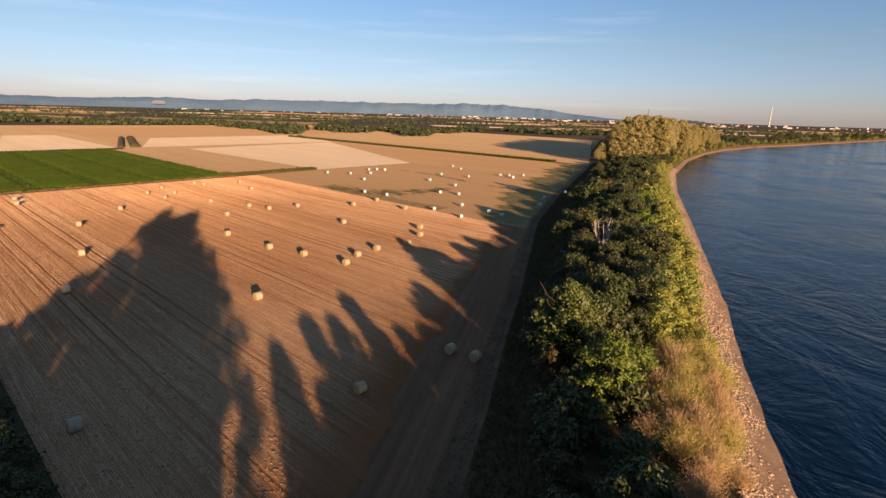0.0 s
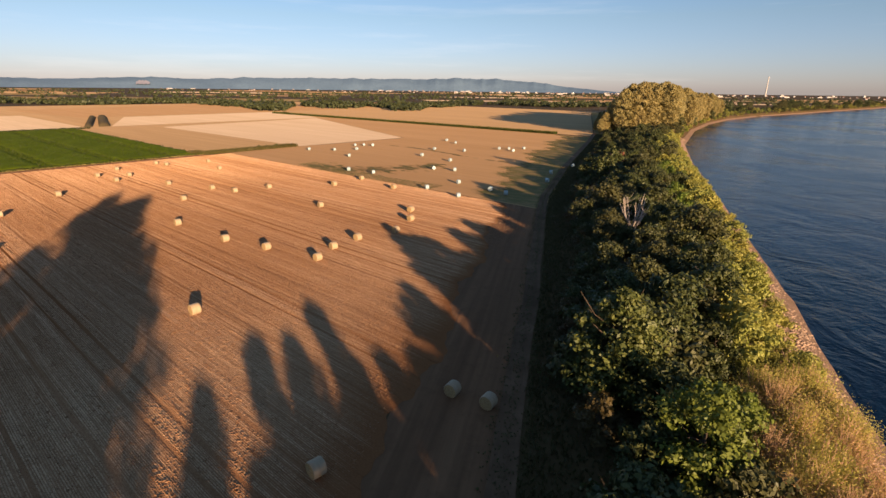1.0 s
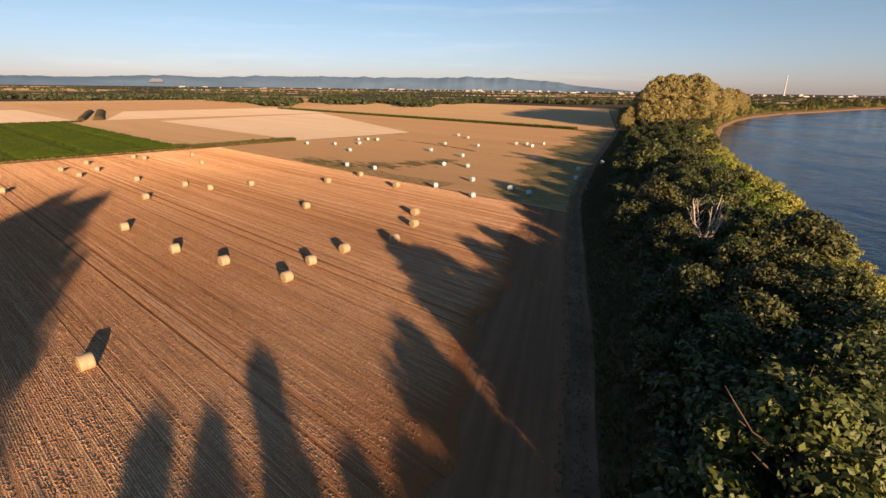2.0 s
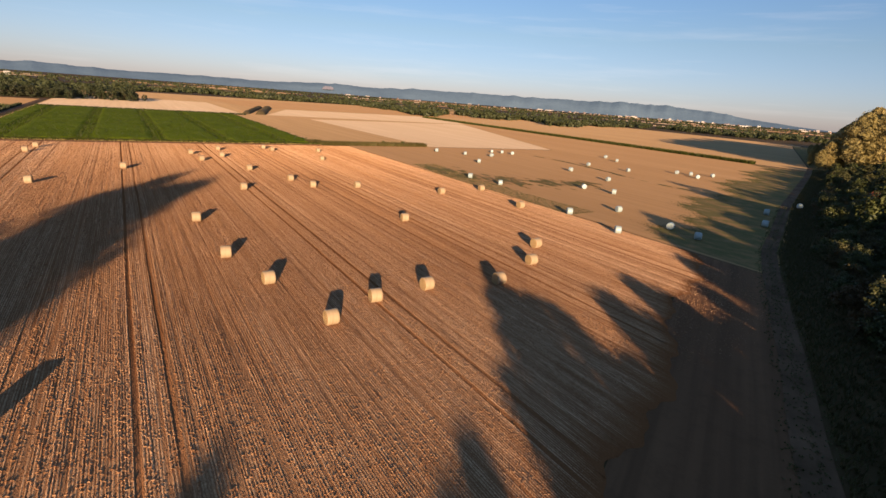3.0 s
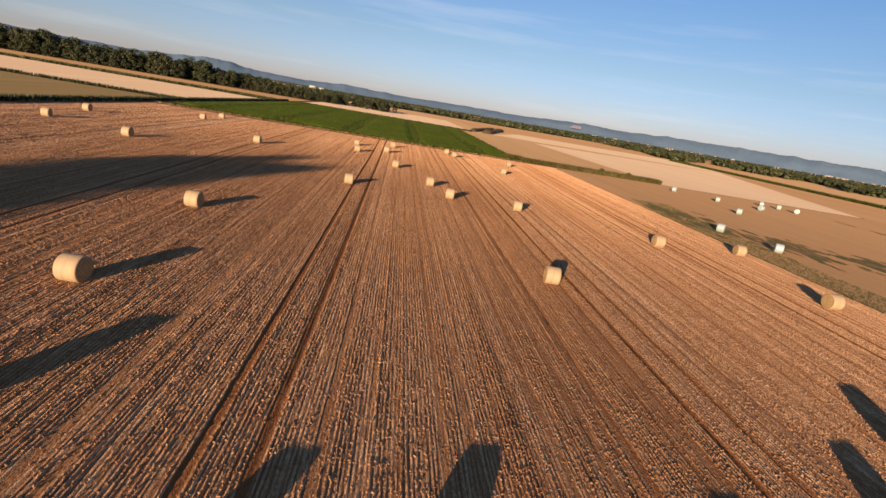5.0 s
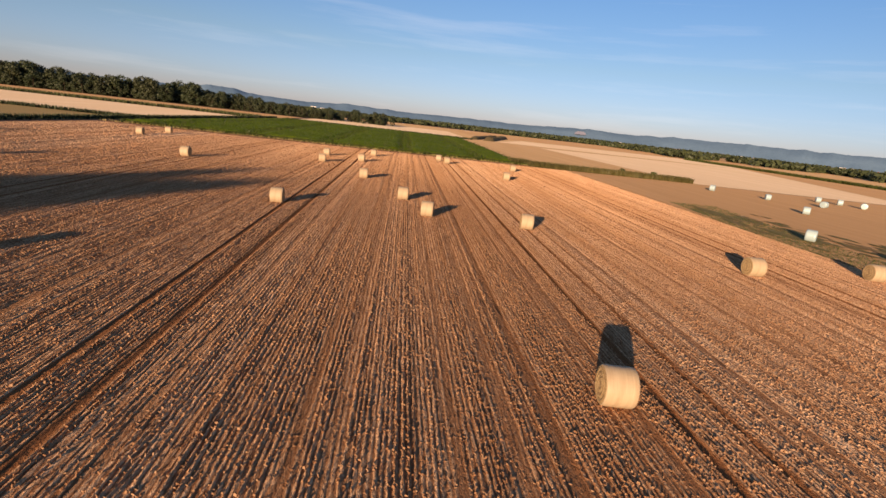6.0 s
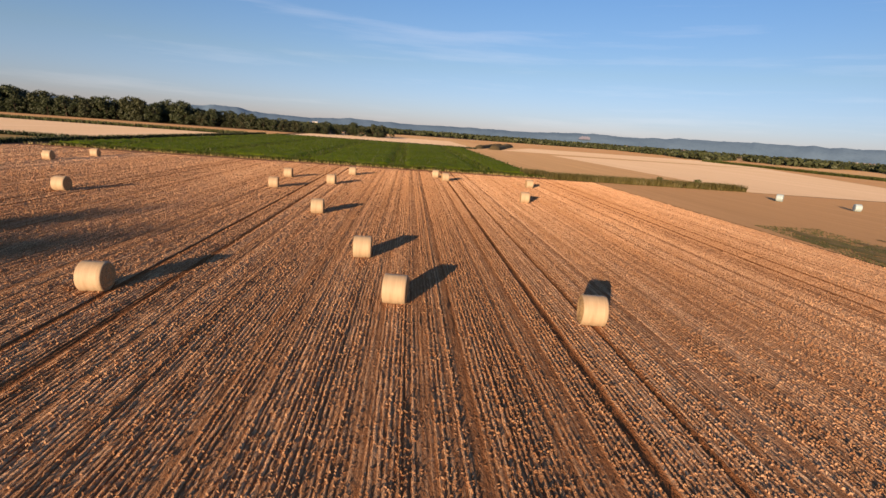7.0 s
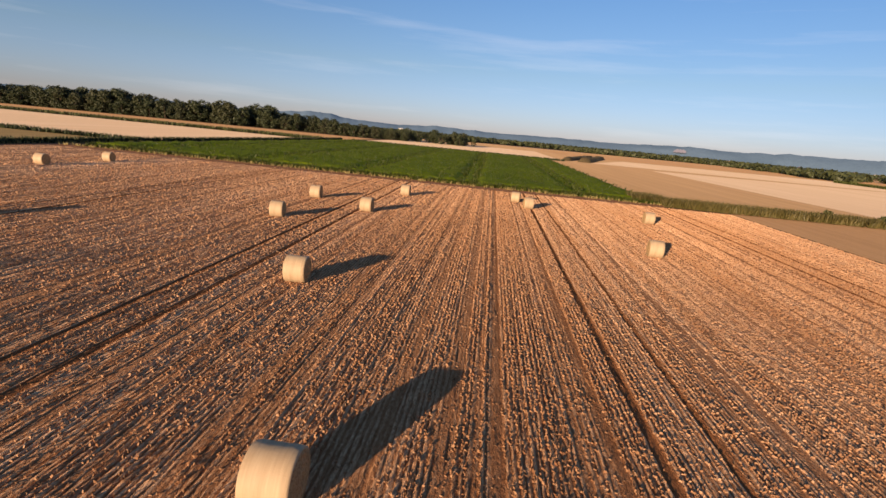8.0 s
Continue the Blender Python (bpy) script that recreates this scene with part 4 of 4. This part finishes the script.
for _ in range(260):
    y = RNG.uniform(58, 330)
    set_tree(RNG.choice(("bush0", "bush1", "bush0")), track(y) + RNG.uniform(4.5, 7.5) + (2.2 if y > 80 else 0), y, RNG.uniform(0.45, 0.85), 1.5)
for i in range(22):
    x, y = place(-45 + i * 5 + RNG.uniform(-1, 1), -6.5 + RNG.uniform(-1.5, 1.0))
    set_tree("bush0", x, y, RNG.uniform(0.5, 0.8), 1.2)
for i in range(40):
    x, y = place(-44 + i * 2 + RNG.uniform(-1, 1), -1.6 + RNG.uniform(-0.8, 0.8))
    set_tree("bush0", x, y, RNG.uniform(0.4, 0.7), 1.0, force=True)
for u, v in ((175.5, 128), (175.2, 136.5)):
    x, y = place(u, v)
    set_tree("bush0", x, y, 0.6, 1.0, force=True)
# poplars at the bend
crest = curve([(17.0, 0.2), (18.4, 0.36), (19.6, 0.72), (20.8, 0.96), (22.5, 1.05), (25.0, 1.0), (26.2, 0.9), (26.8, 0.78), (28.0, 0.8), (29.1, 0.56), (31.0, 0.4), (33.5, 0.3)])
for _ in range(800):
    a = RNG.uniform(17.4, 31.5)
    d = RNG.uniform(315, 480) if a < 25.5 else RNG.uniform(420, 640)
    x, y = 1.4 + d * math.sin(radians(a)), 49 + d * math.cos(radians(a))
    if x > bank(y) - 6 or len(spots["poplar0"]) + len(spots["poplar1"]) > 135:
        continue
    set_tree(RNG.choice(("poplar0", "poplar1")), x, y, RNG.uniform(0.99, 1.05) * crest(a), 3.5)
# willows and bushes along the far bank
y = 335.0
while y < 1250:
    for off in (-6.5, -10, -16, -24):
        set_tree(RNG.choice(("willow0", "willow1", "green0", "oak1")), bank(y) + off * (1.5 if y > 600 else 1) + RNG.uniform(-2, 2), y + RNG.uniform(-3, 3), RNG.uniform(0.8, 1.5) * (0.6 if off > -7 else 1), 2.4, {-6.5: -1.5, -10: -0.3}.get(off, 0))
    y += 5.5 if y < 600 else 13.0
for kind, x, y, s in (("red", 61.5, 196.0, 1.15), ("yellow", 131.0, 353.0, 1.0), ("yellow", 153.5, 356.0, 0.75), ("oak0", 30.0, 100.0, 0.66), ("oak1", 31.0, 108.0, 0.66), ("oak2", 28.0, 93.5, 0.6), ("oak0", 29.0, 114.0, 0.66), ("oak1", 35.0, 124.0, 0.72), ("oak2", 27.0, 104.5, 0.55)):
    set_tree(kind, x, y, s, 2.0, force=True)
SOURCES = dict(red=RED, yellow=YELLOW, lead=LEAD, oak0=OAKS[0], oak1=OAKS[1], oak2=OAKS[2], green0=GREENS[0], green1=GREENS[1], willow0=WILLOWS[0], willow1=WILLOWS[1], bush0=BUSHES[0], bush1=BUSHES[1], scrub0=SCRUBS[0], scrub1=SCRUBS[1], poplar0=POPLARS[0], poplar1=POPLARS[1], tall0=TALLS[0], tall1=TALLS[1], slim0=SLIMS[0], slim1=SLIMS[1], low0=LOWS[0], low1=LOWS[1], fgreen=FAR_GREEN, fwillow0=FAR_WILLOWS[0], fwillow1=FAR_WILLOWS[1], fbush0=FAR_BUSHES[0], fbush1=FAR_BUSHES[1])
for k, source in SOURCES.items():
    copies(source, spots[k], "riverside trees")
bare_tree("bare pale dead tree among green trees", 91, 10.6).matrix_basis = pose(35.0, 104.3, 0)


def build_stones():
    """Rubble stones on the bank's slope."""
    rng = np.random.RandomState(17)
    base = np.array([(0, 0, 1), (0.9, 0, 0.3), (0.28, 0.85, 0.3), (-0.73, 0.53, 0.3), (-0.73, -0.53, 0.3), (0.28, -0.85, 0.3), (0, 0, -0.6)])
    tri = np.array([(0, i, i % 5 + 1) for i in range(1, 6)] + [(6, i % 5 + 1, i) for i in range(1, 6)])
    n = 21000
    y = 20 + 330 * rng.uniform(0, 1, n) ** 1.7
    o = -6.8 * rng.uniform(0, 1, n)
    x = np.array([bank(v) for v in y]) + o
    z = np.interp(o, [-6.6, -4.5, -2.5, 0.8], [-1.25, -2.25, -3.1, -4.4])
    s = rng.uniform(0.07, 0.19, n) * rng.choice((1, 1, 1, 1.6), n) * np.interp(y, [90, 150], [1.05, 1.0])
    V = base[None] * rng.uniform(0.6, 1.3, (n, 7, 3)) * s[:, None, None]
    a = rng.uniform(0, 2 * math.pi, n)
    c, d = np.cos(a)[:, None], np.sin(a)[:, None]
    V = np.stack([V[:, :, 0] * c - V[:, :, 1] * d, V[:, :, 0] * d + V[:, :, 1] * c, V[:, :, 2] * 0.75], -1)
    V += np.stack([x, y, z], -1)[:, None]
    F = (tri[None] + 7 * np.arange(n)[:, None, None]).reshape(-1, 3)
    put("rubble_stones", mesh("rubble_stones", V.reshape(-1, 3), F, M["stone"]), label="loose rubble stones covering the river bank", kind="stuff")


build_stones()

# ---- crops, hedges, grass ----


def spread(n, u0, u1, v0, v1, rng, z=0.03):
    u, v = rng.uniform(u0, u1, n), rng.uniform(v0, v1, n)
    return np.stack([OX + UX * u + UY * v, OY + UY * u - UX * v, np.full(n, z)], 1)


def build_crops():
    rng = np.random.RandomState(23)
    us, vs = np.arange(176.4, 346, 1.7), np.arange(3.2, 102.5, 1.1)
    V = [(u + rng.normal(0, 0.15), -v, (0.75 if 0 < i < len(us) - 1 and 0 < j < len(vs) - 1 else 0.02) + rng.uniform(-0.2, 0.2)) for i, u in enumerate(us) for j, v in enumerate(vs)]
    k = len(vs)
    F = [(i * k + j, i * k + j + 1, (i + 1) * k + j + 1, (i + 1) * k + j) for i in range(len(us) - 1) for j in range(k - 1)]
    F = np.array(F)[:, ::-1]
    ob = put("green_crop", mesh("green_crop", V, F, M["crop"]), label="dense dark green crop field", kind="stuff")
    ob.matrix_basis = FIELD
    for j, v in enumerate(vs):
        if j % 18 in (7, 9):
            for i in range(1, len(us) - 1):
                V[i * k + j] = (V[i * k + j][0], V[i * k + j][1], 0.15)
    ob.data.vertices.foreach_set("co", np.array(V, dtype=np.float32).ravel())
    ob.data.update()
    P = np.concatenate([spread(9000, 176.4, 346, 3, 102.5, rng, 0.35), spread(3500, 176, 179, 3, 103, rng, 0.03)])
    put("crop_leaves", mesh("crop_leaves", *blades(P, 0.75, 0.1, rng, 4, 0.45), M["blade"]), label="green crop leaves standing in rows", kind="stuff")
    P = np.concatenate([spread(2600, 173.6, 178.4, 103, 147, rng), spread(600, 177, 182, 99, 104, rng)])
    put("maize_strip", mesh("maize_strip", *blades(P, 1.35, 0.12, rng, 5, 0.3), M["maize"]), label="tall green maize strip at the field's edge", kind="stuff")
    P = np.concatenate([spread(7000, 121, 445, 299.5, 303.5, rng)])
    put("ditch_reeds", mesh("ditch_reeds", *blades(P, 1.7, 0.2, rng, 4, 0.25), M["blade"]), label="dark reeds lining a ditch", kind="stuff")
    P = np.concatenate([spread(4000, 317, 322.5, -330, -3, rng)])
    put("hedge_row", mesh("hedge_row", *blades(P, 1.6, 0.25, rng, 4, 0.3), M["leaf_dark"]), label="low dark hedge row between fields", kind="stuff")
    P = np.concatenate([spread(2600, 36, 349, -3.9, -2.6, rng), spread(1200, 198.6, 200.6, -170, -3, rng), spread(700, 345.5, 348.5, 3, 111, rng)])
    put("path_hedge", mesh("path_hedge", *blades(P, 1.1, 0.22, rng, 5, 0.35), M["leaf_line"]), label="low dark ragged hedge along the farm path", kind="stuff")
    P = np.concatenate([spread(5000, -60, 200, -6, -2.2, rng), spread(500, 174.5, 176.2, 0, 103, rng), spread(1500, 200, 203, -330, -3, rng)])
    put("path_grass", mesh("path_grass", *blades(P, 0.5, 0.05, rng, 4, 0.4), M["dry_blade"]), label="dry grass along the farm path", kind="stuff")
    ys = rng.uniform(-45, 340, 26000)
    xs = np.array([track(y) for y in ys]) + 1.3 + np.abs(rng.normal(0, 4.5, len(ys)))
    mid = rng.uniform(-45, 200, 5000)
    xm = np.array([track(y) for y in mid]) + rng.choice((-1.3, 0.0, 0.0, 1.4), len(mid)) + rng.normal(0, 0.3, len(mid))
    P = np.stack([xm, mid, np.full(len(mid), 0.1)], 1)
    put("track_grass", mesh("track_grass", *blades(P, 0.16, 0.05, rng, 4, 0.6), M["meadow_blade"]), label="short grass along and between the track's ruts", kind="stuff")
    P = np.stack([xs, ys, np.full(len(xs), 0.08)], 1)
    put("verge_grass", mesh("verge_grass", *blades(P, 0.5, 0.06, rng, 3, 0.4), M["verge_blade"]), label="rough dark grass between track and trees", kind="stuff")
    # green regrowth on the meadow
    u, v = rng.uniform(60, 126, 9000), 0
    v = 113 + 8 * rng.uniform(0, 1, 9000) ** 1.2 + 2.5 * np.sin(u * 0.05 + 0.6)
    P = np.stack([OX + UX * u + UY * v, OY + UY * u - UX * v, np.full(9000, 0.04)], 1)
    w = rng.uniform(116, 297, 9000)
    e = np.array([near_edge(k) for k in w]) + 19 + 3 * np.sin(w * 0.13) + 2.2 * np.sin(w * 0.47 + 1) + rng.normal(0, 1.6, 9000)
    P = np.concatenate([P, np.stack([OX + UX * e + UY * w, OY + UY * e - UX * w, np.full(9000, 0.04)], 1)])
    put("meadow_grass", mesh("meadow_grass", *blades(P, 0.1, 0.04, rng, 3, 0.7), M["meadow_blade"]), label="patch of green grass on the brown meadow", kind="stuff")


build_crops()


def build_stalks():
    """Tufts of cut stalks, upright along every row of the stubble, denser where the flight is lowest."""
    rng = np.random.RandomState(29)
    out = []
    for v0, full, rut in zip(*ROWS):
        dense = min(1.0, max(0.0, (v0 - 26) / 20)) * min(1.0, max(0.15, (112 - v0) / 12))
        far = int(300 * full)
        n = far + int(700 * dense * min(1.25, full))
        if rut > 0.5:
            n, far = n // 4, far // 4
        u = 14 + 158 * rng.beta(1.5, 1.5, n)
        u[:far] = rng.uniform(near_edge(v0) + 12, 171, far)
        v = v0 + rng.normal(0, 0.03, n) + 0.035 * np.sin(u * 0.11)
        out.append(np.stack([u, v, np.full(n, full)], 1))
    uvf = np.concatenate(out)
    u, v, n = uvf[:, 0], uvf[:, 1], len(uvf)
    h = rng.uniform(0.03, 0.072, n) * np.interp(u, [70, 150], [0.85, 1.1]) * np.clip(uvf[:, 2], 0.6, 1.2)
    w = rng.uniform(0.02, 0.06, n)
    w *= np.maximum(np.interp(u, [100, 150], [0.75, 2.0]), np.interp(v, [20, 55], [2.6, 0.8]))
    an = rng.normal(0.7, 0.55, n)
    a = np.stack([np.cos(an) * w, np.sin(an) * w, rng.normal(0, 0.006, n)], 1)
    b = np.stack([u, -v, 0.076 + 0.02 * uvf[:, 2]], 1)
    lean = np.stack([rng.normal(0, 0.3, n) * h, rng.normal(0, 0.22, n) * h, h], 1)
    k = rng.uniform(0.35, 1.0, (n, 1))
    V = np.stack([b - a, b + a, b + a * k + lean, b - a * (1.3 - k) + lean * 0.9], 1).reshape(-1, 3)
    ob = put("stubble_stalks", mesh("stubble_stalks", V, np.arange(4 * n).reshape(-1, 4), M["straw"]), label="short cut straw stalks strewn along the rows", kind="stuff")
    ob.matrix_basis = FIELD


build_stalks()


def earth_bank(u0, v0, u1, v1, w, h):
    bm = bmesh.new()
    n = 50
    rows = []
    for i in range(n + 1):
        u, v = u0 + (u1 - u0) * i / n, v0 + (v1 - v0) * i / n
        k = h * (0.85 + 0.4 * noise.noise(Vector((u * 0.15, v0, 0)))) * min(1, i / 2 + 0.05, (n - i) / 2 + 0.05)
        rows.append([bm.verts.new((u, -(v + o * w), z * k)) for o, z in ((-0.5, 0), (-0.3, 0.9), (0, 1), (0.3, 0.85), (0.5, 0))])
    for a, b in zip(rows, rows[1:]):
        for k in range(4):
            bm.faces.new((a[k], a[k + 1], b[k + 1], b[k]))
    bmesh.ops.recalc_face_normals(bm, faces=bm.faces)
    ob = part("earth_bank", bm, M["earth"], None, "", True)
    ob.matrix_basis = FIELD
    return tagged(ob, "long low overgrown earth bank between fields", "earth bank", "earth banks between the fields")


earth_bank(358, 113, 470, 147, 5.0, 2.2)
earth_bank(358, 122.5, 470, 154, 7.0, 2.4)

# ---- distance: tree lines, woods, town, hills ----
FAR = [tree("field_tree", "dark broadleaf tree in the line beyond the fields", "tree", 101 + i, 14, 6.0, 0.3, "leaf_line", 1.9, 40, 34, 0.5, r0=0.3, count=4, top=0.5) for i in range(3)]
far_spots = [[], [], []]
for i in range(300):
    v = -330 + 345 * (i + RNG.uniform(-0.4, 0.4)) / 300
    u = 438 + RNG.uniform(-8, 25) + 0.05 * (v + 330)
    x, y = place(u, v)
    far_spots[i % 3].append((x, y, 0, RNG.uniform(0, 360), RNG.uniform(0.6, 0.98) * (0.55 + 0.6 * min(1, (10 - v) / 130)) * (1 + 0.1 * math.sin(v * 0.05))))
for i in range(40):
    x, y = place(470 + RNG.uniform(-10, 60), RNG.uniform(0, 60))
    far_spots[i % 3].append((x, y, 0, RNG.uniform(0, 360), RNG.uniform(0.35, 0.7)))
for s, sp in zip(FAR, far_spots):
    copies(s, sp, "trees in the line beyond the fields")


def build_woods():
    """Woods of the plain: thousands of crowns of large leaf clumps."""
    rng = np.random.RandomState(37)
    C, N, S = [], [], []

    def crown(x, y, h, r, k=22):
        d = rng.normal(0, 1, (k, 3))
        d /= np.linalg.norm(d, axis=1)[:, None]
        C.append(np.array([x, y, h * 0.5]) + d * np.array([r, r, h * 0.5]) * rng.uniform(0.6, 1.0, (k, 1)))
        N.append(d + np.array([0, 0, 0.3]))

    for _ in range(7000):
        a = rng.uniform(-78, 52)
        near = 760 + 130 * math.sin(a * 0.13) + 60 * math.sin(a * 0.41)
        if a < -55:
            near = 900
        d = near * (rng.uniform(1, 1.22) if rng.uniform() < 0.55 else rng.uniform(1, 1.9) + rng.uniform(0, 2.0))
        x, y = d * math.sin(radians(a)), d * math.cos(radians(a))
        if x > bank(y) - 30 or math.sin(d * 0.013) + math.sin(a * 0.9 + d * 0.004) > 0.6:
            continue
        crown(x, y, rng.uniform(4, 8.5), rng.uniform(3, 6.5))
    V, F = leaves(np.concatenate(C), np.concatenate(N), 2.0, rng)
    put("far_woods", mesh("far_woods", V, F, M["leaf_far"]), label="low green woods across the far plain", kind="stuff")


build_woods()


def build_hills():
    """A wooded ridge along the horizon, its colour already blued by haze."""
    crest = curve([(-120, 60), (-92, 62), (-89.5, 66), (-88, 92), (-86, 72), (-83, 58), (-76, 50), (-72, 68), (-69.5, 88), (-67.5, 84), (-65, 54), (-60, 45), (-56, 66), (-49, 52), (-43, 62), (-37, 58), (-30, 84), (-26, 72), (-21, 90), (-13, 94), (-2, 98), (1, 110), (5, 102), (9, 86), (12, 52), (16, 22), (20, 0)])
    angs = np.arange(-120, 20.01, 0.2)
    V = []
    for a in angs:
        h = crest(a) * (1 + 0.06 * noise.noise(Vector((a * 0.31, 2, 0))) + 0.1 * noise.noise(Vector((a * 0.9, 5, 0))) + 0.05 * noise.noise(Vector((a * 4.0, 7, 0))))
        for d, k in ((4150, 0.0), (4300, 0.45), (4420, 0.8), (4550, 1.0)):
            V.append((d * math.sin(radians(a)), d * math.cos(radians(a)), -2 + h * k))
    F = [(i * 4 + j, i * 4 + j + 1, i * 4 + j + 5, i * 4 + j + 4) for i in range(len(angs) - 1) for j in range(3)]
    put("backdrop_hills", mesh("backdrop_hills", V, np.array(F)[:, ::-1], M["hill"], True), label="wooded hills along the horizon, coloured haze blue", kind="structure")


build_hills()


def build_rise():
    """A low wooded rise at the edge of the far town."""
    V, n = [], 24
    for i in range(n + 1):
        a = 21.5 + 5.0 * i / n
        h = 24 * math.sin(math.pi * i / n) ** 0.7 + 3 * math.sin(i * 2.1)
        for d, k in ((3950, 0.0), (4000, 0.6), (4060, 0.95), (4120, 1.0)):
            V.append((d * math.sin(radians(a)), d * math.cos(radians(a)), -3 + h * k))
    F = [(i * 4 + j, i * 4 + j + 1, i * 4 + j + 5, i * 4 + j + 4) for i in range(n) for j in range(3)]
    put("backdrop_rise", mesh("backdrop_rise", V, np.array(F)[:, ::-1], M["rise"], True), label="low dark wooded rise beside the far town", kind="structure")


build_rise()


def build_quarry():
    """A bare pale cut in the wooded slope of the hills."""
    V, n = [], 12
    for i in range(n + 1):
        a = -31.2 + 1.15 * i / n
        low, high = 0.3 + 0.07 * abs(math.sin(i * 0.9)), 0.4 + 0.24 * min(1, 1.6 * math.sin(math.pi * (0.04 + 0.9 * i / n))) + 0.05 * math.sin(i * 2.3)
        for k in range(4):
            f = low + (high - low) * k / 3
            d = 4150 + 150 * f / 0.45 if f < 0.45 else 4300 + 120 * (f - 0.45) / 0.35
            V.append(((d - 25) * math.sin(radians(a)), (d - 25) * math.cos(radians(a)), -1 + 84 * f))
    F = [(i * 4 + j, i * 4 + j + 1, i * 4 + j + 5, i * 4 + j + 4) for i in range(n) for j in range(3)]
    put("backdrop_quarry", mesh("backdrop_quarry", V, np.array(F)[:, ::-1], M["quarry"]), label="pale bare quarry cut into the far hills", kind="structure")


build_quarry()


def box(bm, x0, x1, y0, y1, z0, z1):
    v = [bm.verts.new(p) for p in ((x0, y0, z0), (x1, y0, z0), (x1, y1, z0), (x0, y1, z0), (x0, y0, z1), (x1, y0, z1), (x1, y1, z1), (x0, y1, z1))]
    for f in ((3, 2, 1, 0), (4, 5, 6, 7), (0, 1, 5, 4), (1, 2, 6, 5), (2, 3, 7, 6), (3, 0, 4, 7)):
        bm.faces.new([v[i] for i in f])


def house(name, label, w, d, h, pitch, storeys):
    """A far house: walls, roof and its rows of windows."""
    root = tagged(new(name), label, "building")
    bm = bmesh.new()
    box(bm, -w / 2, w / 2, -d / 2, d / 2, 0, h)
    part("wall", bm, M["wall"], root)
    bm = bmesh.new()
    if pitch:
        e = 0.4
        a = [bm.verts.new(p) for p in ((-w / 2 - e, -d / 2 - e, h), (w / 2 + e, -d / 2 - e, h), (w / 2 + e, 0, h + pitch), (-w / 2 - e, 0, h + pitch), (w / 2 + e, d / 2 + e, h), (-w / 2 - e, d / 2 + e, h))]
        for f in ((0, 1, 2, 3), (3, 2, 4, 5), (0, 3, 5), (1, 4, 2)):
            bm.faces.new([a[i] for i in f])
        part("roof", bm, M["roof"], root)
    else:
        box(bm, -w / 2 - 0.3, w / 2 + 0.3, -d / 2 - 0.3, d / 2 + 0.3, h, h + 0.6)
        part("roof", bm, M["concrete"], root)
    pane = None
    for s in range(storeys):
        for k in range(max(2, int(w / 6))):
            x = -w / 2 + (k + 0.5) * w / max(2, int(w / 6))
            z = (s + 0.35) * h / storeys
            if pane is None:
                bm = bmesh.new()
                box(bm, -1.0, 1.0, -0.06, 0.06, 0, 1.5)
                pane = part("window", bm, M["pane"], root)
                pane.location = (x, -d / 2, z)
            else:
                o = put("window", pane.data, root)
                o.location = (x, -d / 2, z)
    return root


KINDS = [house("house", "small white house with a tiled roof in the far town", 12, 9, 5.5, 3.5, 2), house("warehouse", "long pale warehouse in the far town", 45, 20, 6.5, 0, 1), house("apartment_building", "white apartment building in the far town", 26, 13, 17, 0, 5)]
town = [[], [], []]
for _ in range(210):
    a = RNG.choice((RNG.uniform(-8, 8), RNG.uniform(2, 40), RNG.uniform(14, 40), RNG.uniform(-30, 8)))
    d = RNG.uniform(2700, 4050)
    k = RNG.choice((0, 0, 0, 0, 1, 2 if a > 3 else 0))
    town[k].append((d * math.sin(radians(a)), d * math.cos(radians(a)), 0, RNG.uniform(-25, 25), RNG.uniform(0.5, 1.0)))
town[2] += [(-1329, 852, 0, 60, 1.05), (-1328, 880, 0, 60, 0.85), (-1480, 530, 0, 72, 1.2)]
for s, sp in zip(KINDS, town):
    copies(s, sp, "buildings of the far town")


def mast(name, label, h, r, mat):
    root = tagged(new(name), label, "tower")
    put("shaft", mesh("shaft", *tube([(0, 0, 0), (0, 0, h * 0.5), (0, 0, h)], [r, r * 0.8, r * 0.6], 12), M[mat], True), root)
    put("cap", mesh("cap", *tube([(0, 0, h), (0, 0, h + r), (0, 0, h + 1.5 * r)], [r * 0.75, r * 0.7, r * 0.1], 12), M[mat], True), root)
    return root


mast("chimney", "tall white chimney in the far town", 105, 4, "wall").matrix_basis = pose(3600 * math.sin(radians(31)), 3600 * math.cos(radians(31)), 0)
mast("lattice_mast", "thin dark mast in the far town", 85, 2.2, "earth").matrix_basis = pose(3600 * math.sin(radians(20.2)), 3600 * math.cos(radians(20.2)), 0)
